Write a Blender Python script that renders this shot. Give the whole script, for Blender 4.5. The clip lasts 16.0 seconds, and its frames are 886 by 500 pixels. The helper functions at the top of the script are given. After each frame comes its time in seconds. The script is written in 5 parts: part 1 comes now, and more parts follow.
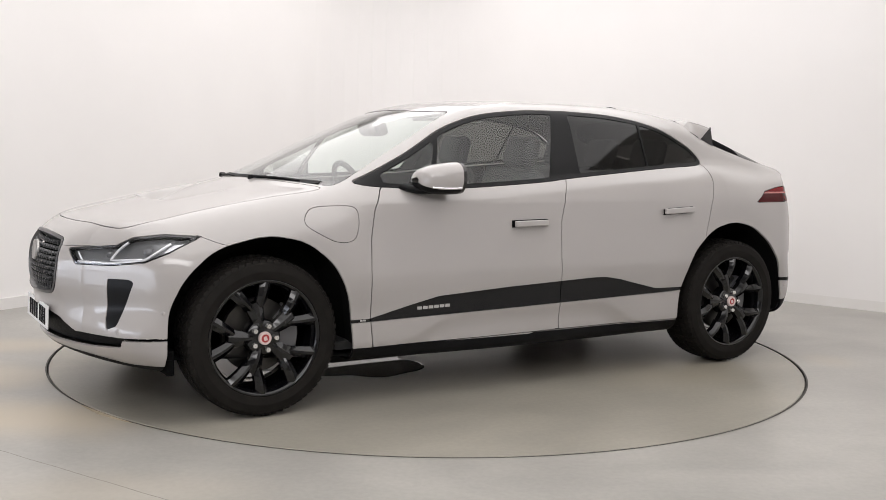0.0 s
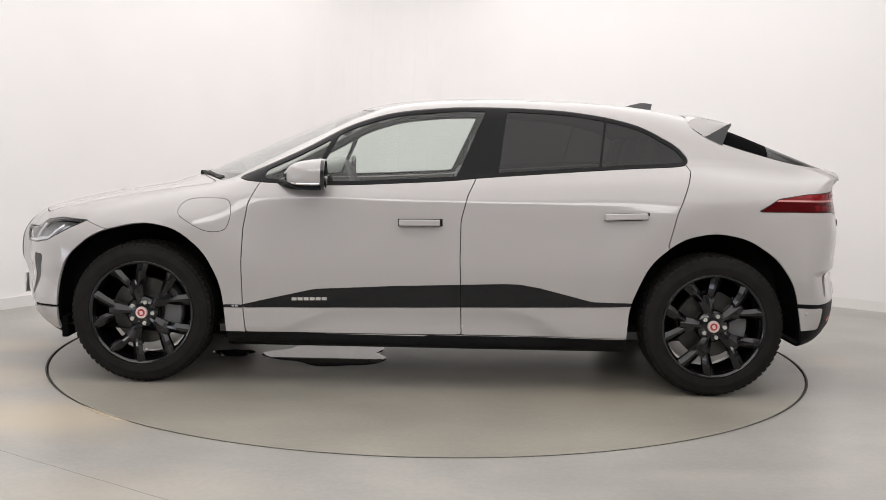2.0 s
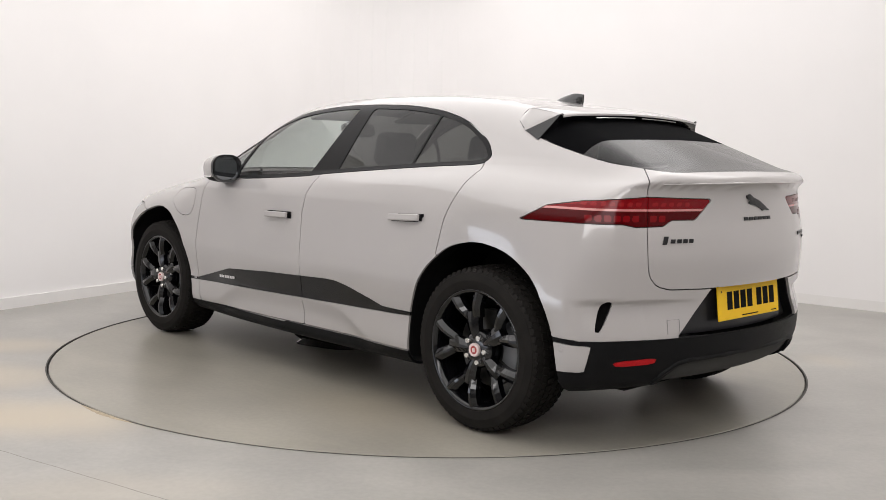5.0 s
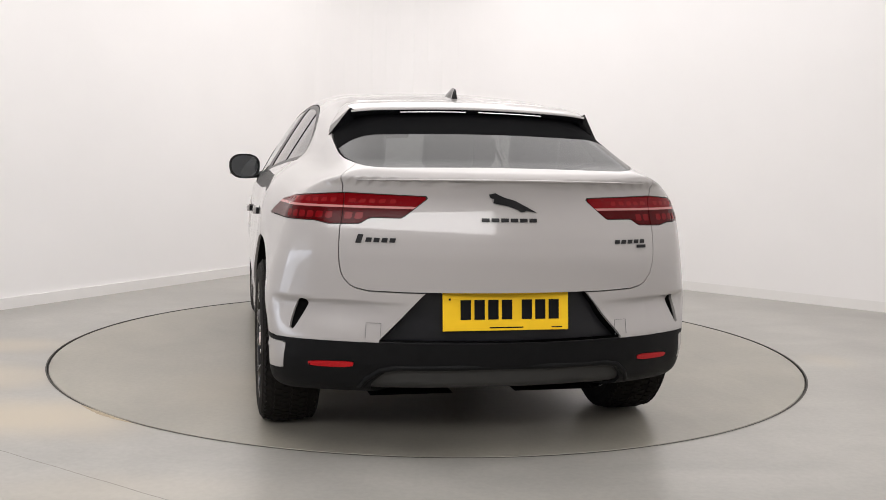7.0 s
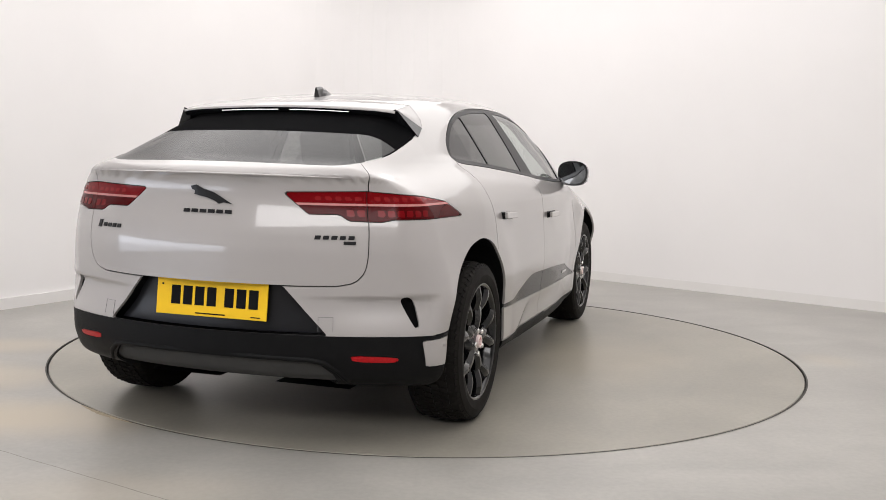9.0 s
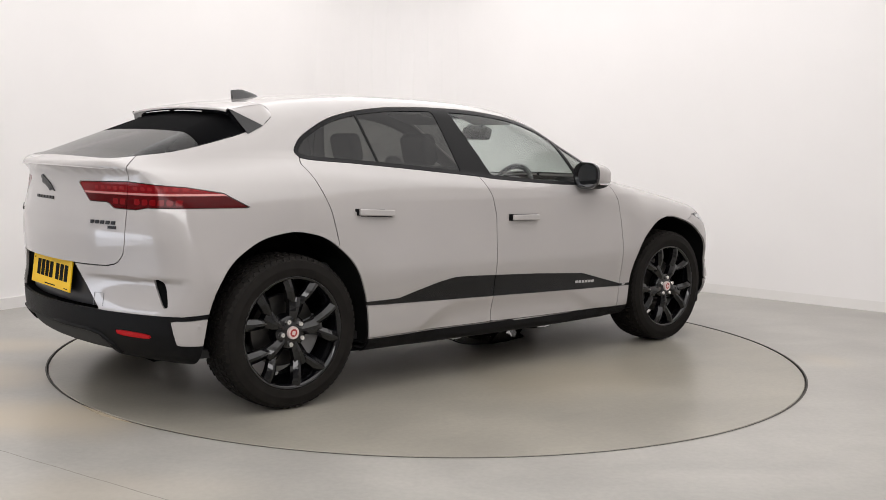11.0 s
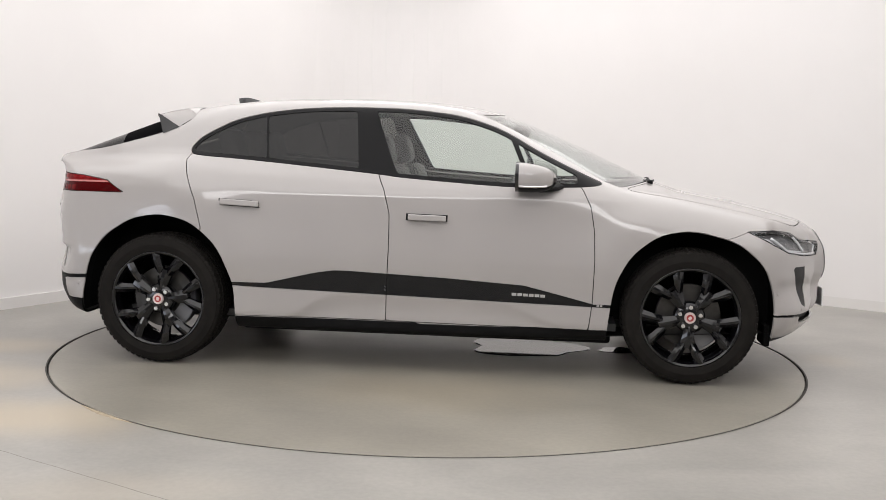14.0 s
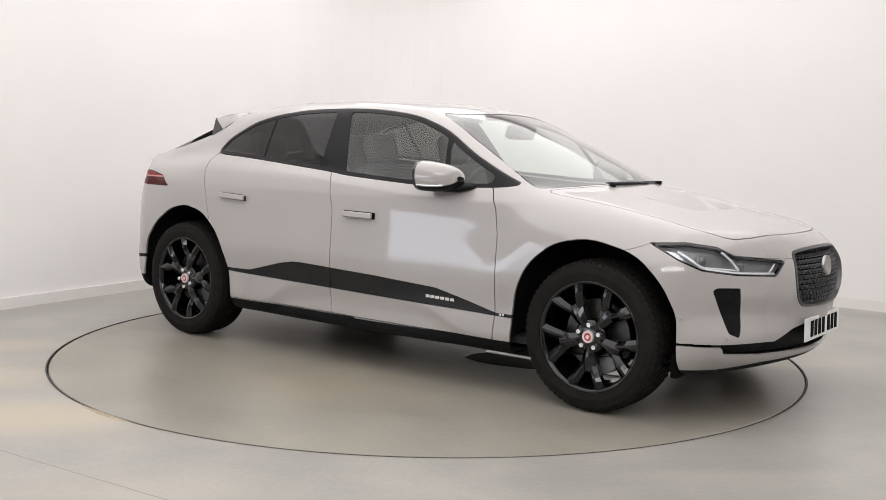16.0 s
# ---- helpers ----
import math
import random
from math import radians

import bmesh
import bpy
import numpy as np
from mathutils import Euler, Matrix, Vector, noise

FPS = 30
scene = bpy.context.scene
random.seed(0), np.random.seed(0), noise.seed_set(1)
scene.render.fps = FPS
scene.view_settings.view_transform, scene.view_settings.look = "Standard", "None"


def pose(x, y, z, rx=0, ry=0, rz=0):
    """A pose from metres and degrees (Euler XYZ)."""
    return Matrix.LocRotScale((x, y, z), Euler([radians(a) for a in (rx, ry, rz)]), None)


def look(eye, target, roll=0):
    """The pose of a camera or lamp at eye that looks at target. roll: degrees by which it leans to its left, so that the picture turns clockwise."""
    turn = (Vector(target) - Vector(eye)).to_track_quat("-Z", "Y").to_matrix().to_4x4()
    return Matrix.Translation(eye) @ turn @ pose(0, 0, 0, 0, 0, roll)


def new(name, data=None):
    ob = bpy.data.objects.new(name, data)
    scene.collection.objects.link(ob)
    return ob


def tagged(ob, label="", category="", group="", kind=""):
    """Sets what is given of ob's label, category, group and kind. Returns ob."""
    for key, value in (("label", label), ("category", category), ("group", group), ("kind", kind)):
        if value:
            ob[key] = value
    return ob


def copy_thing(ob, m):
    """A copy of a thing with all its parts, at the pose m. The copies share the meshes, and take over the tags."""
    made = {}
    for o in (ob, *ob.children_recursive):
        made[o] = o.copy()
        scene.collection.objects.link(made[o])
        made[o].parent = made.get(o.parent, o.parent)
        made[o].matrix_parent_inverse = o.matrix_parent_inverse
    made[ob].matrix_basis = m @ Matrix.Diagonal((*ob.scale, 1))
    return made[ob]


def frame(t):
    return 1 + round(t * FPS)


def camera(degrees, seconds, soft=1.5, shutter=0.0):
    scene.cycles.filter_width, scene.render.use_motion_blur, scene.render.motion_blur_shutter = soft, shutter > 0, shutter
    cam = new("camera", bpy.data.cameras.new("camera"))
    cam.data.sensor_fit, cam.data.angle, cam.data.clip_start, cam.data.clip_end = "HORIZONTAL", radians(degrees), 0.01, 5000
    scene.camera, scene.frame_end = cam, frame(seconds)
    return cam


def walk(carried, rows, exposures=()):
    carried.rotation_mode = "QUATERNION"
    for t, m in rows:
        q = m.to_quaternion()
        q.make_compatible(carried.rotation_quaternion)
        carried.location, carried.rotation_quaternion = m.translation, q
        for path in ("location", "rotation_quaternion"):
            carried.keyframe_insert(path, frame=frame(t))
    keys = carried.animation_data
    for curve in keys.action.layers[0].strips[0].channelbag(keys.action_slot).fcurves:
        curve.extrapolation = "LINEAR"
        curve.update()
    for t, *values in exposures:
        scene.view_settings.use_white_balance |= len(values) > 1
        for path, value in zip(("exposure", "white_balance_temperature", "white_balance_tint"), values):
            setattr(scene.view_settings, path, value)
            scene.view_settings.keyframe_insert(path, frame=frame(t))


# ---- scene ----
# A car on a turntable in a white photo booth. The turntable's axis is the origin; the camera stands still.
cam = camera(47.573, 16.0, .8)
EYE = pose(0, -6.265, 1.275, 90 - 5.86, 0, -.654) @ pose(0, 0, 0, 0, 0, 1.298)
walk(cam, [(0.0, EYE), (16.0, EYE)])


def heading(t):
    """The way the turntable faces, in degrees; 180 shows the car's left flank."""
    return 211.357 - 15.5884 * t - .00557 * (t - 8) ** 2

# ---- light: the booth's ceiling panels with added fill, and the daylight of the open gate behind the camera ----
world = bpy.data.worlds.new("booth_world")
scene.world = world
world.use_nodes = True
world.node_tree.nodes["Background"].inputs[0].default_value = (.9, .92, 1, 1)
world.node_tree.nodes["Background"].inputs[1].default_value = .15


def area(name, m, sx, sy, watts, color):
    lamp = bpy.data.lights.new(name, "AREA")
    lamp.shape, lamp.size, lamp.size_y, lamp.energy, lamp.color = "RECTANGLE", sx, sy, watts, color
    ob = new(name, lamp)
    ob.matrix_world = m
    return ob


CEILING = 3.55
area("panel_fill_light", pose(.0, -.8, CEILING - .09), 7.2, 8.2, 192, (1, .976, .980))
# Two added fill panels: over the wall corner, and tilted in above the camera.
area("panel_fill_light", pose(-.15, 3.35, CEILING - .10), 2.0, 1.7, 13, (1, .976, .980))
area("panel_fill_light", look((-.7, -6.6, CEILING - .15), (-.4, -2.0, .4)), 6.4, 1.8, 158, (1, .976, .980))
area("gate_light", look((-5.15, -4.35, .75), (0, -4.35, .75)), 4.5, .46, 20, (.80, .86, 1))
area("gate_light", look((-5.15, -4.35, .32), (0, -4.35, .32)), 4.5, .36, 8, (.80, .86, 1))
scene.view_settings.exposure = 0.46


# ---- materials ----
def material(name, color, rough=.5, metal=0.0, coat=0.0, spec=.5, vary=.0, scale=6.0, bumpy=0.0, bump_scale=60.0, ior=1.5):
    """A surface with mottled colour and roughness and a fine relief."""
    m = bpy.data.materials.new(name)
    m.use_nodes = True
    t = m.node_tree
    b = t.nodes["Principled BSDF"]
    b.inputs["Base Color"].default_value = (*color, 1)
    b.inputs["Roughness"].default_value = rough
    b.inputs["Metallic"].default_value = metal
    b.inputs["Coat Weight"].default_value = coat
    b.inputs["Coat Roughness"].default_value = .03
    b.inputs["Specular IOR Level"].default_value = spec
    b.inputs["IOR"].default_value = ior
    if vary or bumpy:
        co = t.nodes.new("ShaderNodeTexCoord")
    if vary:
        n = t.nodes.new("ShaderNodeTexNoise")
        n.inputs["Scale"].default_value, n.inputs["Detail"].default_value = scale, 8
        t.links.new(co.outputs["Object"], n.inputs["Vector"])
        r = t.nodes.new("ShaderNodeMapRange")
        r.inputs["From Min"].default_value, r.inputs["From Max"].default_value = .3, .7
        r.inputs["To Min"].default_value, r.inputs["To Max"].default_value = 1 - vary, 1 + vary
        t.links.new(n.outputs["Fac"], r.inputs["Value"])
        x = t.nodes.new("ShaderNodeMix")
        x.data_type, x.blend_type = "RGBA", "MULTIPLY"
        x.inputs["Factor"].default_value = 1
        x.inputs["A"].default_value = (*color, 1)
        t.links.new(r.outputs["Result"], x.inputs["B"])
        t.links.new(x.outputs["Result"], b.inputs["Base Color"])
        r2 = t.nodes.new("ShaderNodeMapRange")
        r2.inputs["To Min"].default_value, r2.inputs["To Max"].default_value = rough * (1 - vary), min(1, rough * (1 + vary))
        t.links.new(n.outputs["Fac"], r2.inputs["Value"])
        t.links.new(r2.outputs["Result"], b.inputs["Roughness"])
    if bumpy:
        n2 = t.nodes.new("ShaderNodeTexNoise")
        n2.inputs["Scale"].default_value, n2.inputs["Detail"].default_value = bump_scale, 4
        t.links.new(co.outputs["Object"], n2.inputs["Vector"])
        u = t.nodes.new("ShaderNodeBump")
        u.inputs["Strength"].default_value, u.inputs["Distance"].default_value = bumpy, .002
        t.links.new(n2.outputs["Fac"], u.inputs["Height"])
        t.links.new(u.outputs["Normal"], b.inputs["Normal"])
    return m


def glass(name, tint, gloss=1.0, sheen=.05, rough=.02):
    """A thin pane: it tints what lies behind and mirrors by Fresnel."""
    m = bpy.data.materials.new(name)
    m.use_nodes = True
    t = m.node_tree
    t.nodes.remove(t.nodes["Principled BSDF"])
    a, g, f, x = (t.nodes.new(k) for k in ("ShaderNodeBsdfTransparent", "ShaderNodeBsdfGlossy", "ShaderNodeLayerWeight", "ShaderNodeMixShader"))
    w, r = t.nodes.new("ShaderNodeMath"), t.nodes.new("ShaderNodeMath")
    w.operation, r.operation = "POWER", "MULTIPLY_ADD"
    w.inputs[1].default_value, r.inputs[1].default_value, r.inputs[2].default_value = 4.6, .9, sheen
    a.inputs["Color"].default_value = (*tint, 1)
    g.inputs["Roughness"].default_value = rough
    g.inputs["Color"].default_value = (gloss, gloss, gloss, 1)
    f.inputs["Blend"].default_value = .5
    t.links.new(f.outputs["Facing"], w.inputs[0])
    t.links.new(w.outputs[0], r.inputs[0])
    t.links.new(r.outputs[0], x.inputs[0])
    t.links.new(a.outputs[0], x.inputs[1])
    t.links.new(g.outputs[0], x.inputs[2])
    t.links.new(x.outputs[0], t.nodes["Material Output"].inputs["Surface"])
    return m


PAINT = material("warm_white_paint", (.374, .353, .342), .30, 0, 1.0, .5, .012, 3)
PAINT.node_tree.nodes["Principled BSDF"].inputs["Coat Roughness"].default_value = .05
BLACK_GLOSS = material("gloss_black", (.008, .008, .009), .12, 0, .6)
BLACK_TRIM = material("black_plastic", (.006, .006, .0064), .5, 0, 0, .11, .15, 30, .25, 500)
CLADDING = material("satin_black_cladding", (.006, .0062, .007), .16, 0, 0, .35, .06, 8)
DARK = material("dark_void", (.004, .004, .004), .9, 0, 0, .05)
RUBBER = material("tyre_rubber", (.0125, .0112, .0100), .7, 0, 0, .10, .25, 14, .3, 200)
RIM = material("gloss_black_alloy", (.0025, .0025, .0032), .16, 0, .45, .35, .1, 12)
DISC = material("worn_brake_disc", (.075, .072, .068), .42, 1, 0, .5, .15, 20)
STEEL = material("brushed_steel", (.42, .41, .40), .38, 1, 0, .5, .12, 20)
CHROME = material("chrome", (.75, .75, .76), .12, 1)
NUT = material("silver_nut", (.72, .71, .69), .25, .9)
RED_CAP = material("red_cap", (.36, .03, .03), .3, 0, .5)
CAP_RING = material("cap_ring", (.75, .62, .6), .3, .4)
GLASS_CLEAR = glass("clear_glass", (.78, .83, .80))
GLASS_SCREEN = glass("coated_windscreen", (.74, .79, .77), 1.0, .16, .07)
GLASS_DARK = glass("privacy_glass", (.095, .093, .090), 1.0, .032)
GLASS_REAR = glass("rear_glass", (.16, .16, .16), .7, .05, .16)
LENS = glass("lamp_lens", (.93, .94, .95), 1.0, .02)
TAIL_RED = material("red_lens", (.15, .002, .004), .14, 0, 0, .2)
TAIL_DARK = material("deep_red_lens", (.06, .0008, .0016), .16, 0, 0, .14)
TAIL_SEGMENT = material("bright_red_segment", (.22, .005, .007), .25, 0, 0, .3)
TAIL_BAR = material("pink_light_bar", (.50, .18, .17), .25, 0, .6)
REFLECTOR = material("red_reflector", (.40, .007, .010), .3, 0, 0, .2, .15, 120)
LAMP_SILVER = material("lamp_silver", (.78, .78, .80), .25, .35)
LAMP_BOWL = material("lamp_bowl", (.19, .19, .195), .3, .5)
LAMP_GREY = material("lamp_grey", (.16, .16, .165), .3, .3)
PLATE_YELLOW = material("yellow_plate", (.86, .53, .02), .45, 0, 0, .15, .03, 20)
PLATE_WHITE = material("white_plate", (.78, .78, .78), .45, 0, 0, .2, .03, 20)
INK = material("plate_black", (.008, .008, .009), .8, 0, 0, .08)
PLATE_BACK = material("satin_black_panel", (.012, .012, .014), .32, 0, 0, .3, .1, 9)
SEAT = material("charcoal_leather", (.06, .06, .062), .5, 0, 0, .5, .15, 12, .4, 220)
DASH = material("dash_plastic", (.03, .03, .03), .55, 0, 0, .5, .1, 12, .3, 300)
HEADLINER = material("pale_headliner", (.42, .41, .39), .9, 0, 0, .2, .05, 20)
WALL = material("white_wall_paint", (.86, .84, .83), .6, 0, 0, .4, .015, 1.3, .05, 120)
CEIL = material("ceiling_paint", (.8, .79, .77), .8, 0, 0, .3, .02, 2)


# ---- the car's body as a field: lower body and cabin, each bounded by side, top and ends ----
def spl(x, *knots):
    """A smooth curve through (x, value) knots, held flat past its ends."""
    kx = np.array([k[0] for k in knots], float)
    kv = np.array([k[1] for k in knots], float)
    if kx[0] > kx[-1]:
        kx, kv = kx[::-1], kv[::-1]
    x = np.clip(x, kx[0], kx[-1])
    h = np.diff(kx)
    s = np.diff(kv) / h
    m = np.zeros(len(kx))
    m[1:-1] = np.where(s[:-1] * s[1:] > 0, 2 * s[:-1] * s[1:] / np.where(s[:-1] + s[1:] == 0, 1, s[:-1] + s[1:]), 0)
    m[0], m[-1] = s[0], s[-1]
    i = np.clip(np.searchsorted(kx, x, side="right") - 1, 0, len(h) - 1)
    u = (x - kx[i]) / h[i]
    return ((2 * u**3 - 3 * u**2 + 1) * kv[i] + (u**3 - 2 * u**2 + u) * h[i] * m[i]
            + (3 * u**2 - 2 * u**3) * kv[i + 1] + (u**3 - u**2) * h[i] * m[i + 1])


def smax(a, b, k):
    h = np.maximum(k - np.abs(a - b), 0) / k
    return np.maximum(a, b) + h * h * k / 4


def bump(v, at, wide):
    return np.exp(-((v - at) / wide) ** 2)


def body_field(p):
    """Below zero inside the body; about a distance near its skin. x ahead, y to the car's left, z up."""
    x, y, z = p[..., 0], np.abs(p[..., 1]), p[..., 2]
    # lower body: plan width less an inset that follows the height
    plan = spl(x, (2.3, .74), (2.1, .81), (1.9, .865), (1.7, .892), (1.5, .905), (1.2, .905), (1.0, .893), (.5, .918), (0, .936),
               (-.5, .943), (-1, .947), (-1.3, .951), (-1.6, .947), (-1.9, .933), (-2.1, .925), (-2.34, .875))
    inset = spl(z, (.16, .10), (.25, .04), (.33, .02), (.45, .019), (.54, .009), (.60, .002), (.64, 0), (.70, .0035), (.74, .0068), (.80, .0125), (.85, .017), (.93, .0235), (1.0, .032), (1.08, .060), (1.2, .15))
    tail = np.clip(-1.45 - x, 0, 1) * np.clip(z - .62, 0, 1) * .20
    hips = .010 * bump(np.hypot(x + 1.5, z - .4), .56, .13) + .012 * bump(np.hypot(x - 1.5, z - .4), .56, .13)
    # the sill folds under from the cladding down, between two slanting creases
    chin = spl(x, (1.06, .27), (.84, .285), (.74, .315), (.52, .41), (.46, .425), (-.40, .440), (-.50, .425), (-.72, .315), (-.80, .285), (-1.06, .27))
    tuck = .50 * smax(chin - z, 0 * z, .016) * np.clip((1.25 - np.abs(x)) / .2, 0, 1)
    tail = tail - .012 * np.clip(-1.9 - x, 0, .1) * 10 * bump(z, .42, .12)
    side = y - (plan - inset - tail - tuck + hips)
    deck = spl(x, (2.34, .81), (2.28, .85), (2.2, .888), (2.1, .92), (1.9, .968), (1.7, 1.01), (1.5, 1.045), (1.3, 1.075), (1.0, 1.10), (.55, 1.085), (-.1, 1.125),
               (-1.0, 1.2), (-1.4, 1.225), (-1.8, 1.215), (-2.2, 1.19), (-2.36, 1.155))
    crown = spl(x, (2.3, .10), (1.8, .11), (1.2, .07), (.9, .04), (-1.4, .03), (-2.3, .04))
    lip = 1.83 - .50 * y * y
    ramp = lambda v: np.clip(v, 0, 1) ** 2 * (3 - 2 * np.clip(v, 0, 1))
    scoop = .062 * ramp((x - 1.40) / .38) * ramp((lip - x) / .075) * ramp((.33 - y) / .10)
    top = (z - (deck - crown * y * y - scoop)) * .95
    low = smax(side, top, spl(x, (2.2, .2), (1.4, .26), (1.0, .16), (.5, .07), (-1.2, .09), (-1.9, .2), (-2.3, .10)))
    # cabin
    flank = spl(x, (1.4, .72), (1.0, .80), (.5, .85), (0, .866), (-.5, .862), (-1, .842), (-1.37, .82), (-1.8, .76), (-2.3, .66))
    up = np.maximum(z - 1.08, -.08)
    wall = (y - (flank - spl(x, (-1.6, .62), (-1.1, .535)) * up - .16 * np.maximum(up, 0) ** 2)) * .83
    xs = x + .42 * y * y * np.clip((x + .2) / .8, 0, 1)
    roof = spl(xs, (2.4, .5), (1.6, .98), (1.36, 1.083), (1.124, 1.19), (.753, 1.353), (.45, 1.468), (.2, 1.528), (-.1, 1.553), (-.46, 1.562), (-.8, 1.557),
               (-1.145, 1.532), (-1.4, 1.493), (-1.62, 1.432), (-1.9, 1.328), (-2.33, 1.163), (-2.6, 1.06))
    lid = (z - (roof - .10 * y * y)) * spl(x, (1.0, .9), (.3, .95), (-.2, 1), (-1.4, .97), (-2, .93))
    cabin = smax(wall, lid, spl(x, (1.2, .05), (.4, .08), (-1, .10), (-1.6, .12), (-2.2, .06)))
    f = -smax(-low, -cabin, .035)
    # ends
    nose = spl(z, (.16, 2.14), (.25, 2.25), (.34, 2.315), (.42, 2.33), (.52, 2.318), (.62, 2.335), (.72, 2.33), (.80, 2.30), (.88, 2.24), (1.0, 2.1))
    front = x - (nose - .50 * y**2 - .05 * y**4 + .05 * np.clip(y - .45, 0, 1) * bump(z, .40, .12) * 3)
    front = front - .04 * np.clip((.45 - y) / .10, 0, 1) * bump(z, .66, .22)
    f = smax(f, front, spl(z, (.3, .09), (.7, .07), (.85, .05)))
    stern = spl(z, (.16, 2.12), (.24, 2.22), (.32, 2.305), (.42, 2.345), (.52, 2.35), (.62, 2.342), (.72, 2.346), (.83, 2.352), (.90, 2.346), (1.08, 2.314), (1.12, 2.318), (1.15, 2.345), (1.3, 2.34))
    ledge = .026 * np.clip((.662 - z) / .016, 0, 1) * np.clip((z - .505) / .13, 0, 1) * np.clip((y - .40) / .25, 0, 1) * np.clip((.92 - y) / .05, 0, 1)
    rear = -x - (stern - ledge - .27 * y**2 - .10 * y**4)
    f = smax(f, rear, spl(z, (.3, .10), (.7, .12), (1.0, .09), (1.15, .035)))
    keel = spl(x, (2.3, .27), (2.0, .235), (1.2, .22), (-1.2, .22), (-1.9, .255), (-2.3, .285))
    return smax(f, keel - z, .05)


def skin(p0, p1, n=26):
    """Where the segments from p0 (inside) to p1 (outside) leave the body."""
    a, b = np.zeros(p0.shape[:-1]), np.ones(p0.shape[:-1])
    for _ in range(n):
        c = (a + b) / 2
        inside = body_field(p0 + (p1 - p0) * c[..., None]) < 0
        a, b = np.where(inside, c, a), np.where(inside, b, c)
    return p0 + (p1 - p0) * ((a + b) / 2)[..., None]


def skin_normal(p):
    e = .004
    n = np.stack([body_field(p + np.eye(3)[i] * e) - body_field(p - np.eye(3)[i] * e) for i in range(3)], -1)
    return n / np.maximum(np.linalg.norm(n, axis=-1, keepdims=True), 1e-9)


def anchor(c):
    a = np.zeros(c.shape)
    a[..., 0], a[..., 2] = np.clip(c[..., 0], -1.6, 1.6), .70
    return a


class Sheet:
    """A triangle sheet on the body: points V, normals N, triangles T."""

    def __init__(self, v, n, t):
        self.V, self.N, self.T = v, n, t


def body_sheet():
    """The left half of the body's skin, from a box of rays thrown outwards from its spine."""
    xs, ys, zs = np.linspace(-2.6, 2.6, 250), np.linspace(0, 1.1, 44), np.linspace(.08, 1.75, 86)
    pts, tris, base = [], [], 0
    for kind in range(5):
        if kind == 0:
            g = np.stack(np.meshgrid(xs, zs, indexing="ij"), -1)
            c = np.stack([g[..., 0], np.full(g.shape[:2], 1.1), g[..., 1]], -1)
            flip = True
        elif kind in (1, 2):
            g = np.stack(np.meshgrid(xs, ys, indexing="ij"), -1)
            c = np.stack([g[..., 0], g[..., 1], np.full(g.shape[:2], 1.75 if kind == 1 else .08)], -1)
            flip = kind == 2
        else:
            g = np.stack(np.meshgrid(ys, zs, indexing="ij"), -1)
            c = np.stack([np.full(g.shape[:2], 2.6 if kind == 3 else -2.6), g[..., 0], g[..., 1]], -1)
            flip = kind == 4
        n, m = c.shape[:2]
        i = base + np.arange(n * m).reshape(n, m)
        q = np.stack([i[:-1, :-1], i[1:, :-1], i[1:, 1:], i[:-1, 1:]], -1).reshape(-1, 4)
        if flip:
            q = q[:, ::-1]
        tris += [q[:, [0, 1, 2]], q[:, [0, 2, 3]]]
        pts.append(c.reshape(-1, 3))
        base += n * m
    c, t = np.concatenate(pts), np.concatenate(tris)
    _, first, back = np.unique(np.round(c, 5), axis=0, return_index=True, return_inverse=True)
    c, t = c[first], back.reshape(-1)[t]
    v = skin(anchor(c), c)
    n = skin_normal(v)
    mid = v[:, 1] < 1e-6
    n[mid, 1] = 0
    n /= np.linalg.norm(n, axis=1, keepdims=True)
    return Sheet(v, n, t)


def cut(s, d):
    """Split a sheet along d = 0, d given at its points: the part below zero and the part above."""
    inside = d < 0
    k = inside[s.T].sum(1)
    e = np.concatenate([s.T[:, [0, 1]], s.T[:, [1, 2]], s.T[:, [2, 0]]])
    e = np.sort(e[inside[e[:, 0]] != inside[e[:, 1]]], axis=1)
    out = []
    if len(e):
        e = np.unique(e, axis=0)
        w = (d[e[:, 0]] / (d[e[:, 0]] - d[e[:, 1]]))[:, None]
        v = np.concatenate([s.V, s.V[e[:, 0]] * (1 - w) + s.V[e[:, 1]] * w])
        n = np.concatenate([s.N, s.N[e[:, 0]] * (1 - w) + s.N[e[:, 1]] * w])
        n /= np.maximum(np.linalg.norm(n, axis=1, keepdims=True), 1e-9)
        key = e[:, 0].astype(np.int64) * len(s.V) + e[:, 1]

        def on(a, b):
            lo, hi = np.minimum(a, b), np.maximum(a, b)
            return len(s.V) + np.searchsorted(key, lo.astype(np.int64) * len(s.V) + hi)
    else:
        v, n = s.V, s.N
    for side in (True, False):
        flag = inside if side else ~inside
        count = k if side else 3 - k
        tris = [s.T[count == 3]]
        for want in (1, 2):
            t = s.T[count == want]
            if not len(t):
                continue
            odd = flag[t] if want == 1 else ~flag[t]
            r = np.argmax(odd, axis=1)
            a = t[np.arange(len(t)), r]
            b = t[np.arange(len(t)), (r + 1) % 3]
            c = t[np.arange(len(t)), (r + 2) % 3]
            ab, ac = on(a, b), on(a, c)
            if want == 1:
                tris.append(np.stack([a, ab, ac], 1))
            else:
                tris += [np.stack([ab, b, c], 1), np.stack([ab, c, ac], 1)]
        t = np.concatenate(tris)
        used, back = np.unique(t, return_inverse=True)
        out.append(Sheet(v[used], n[used], back.reshape(-1, 3)))
    return out


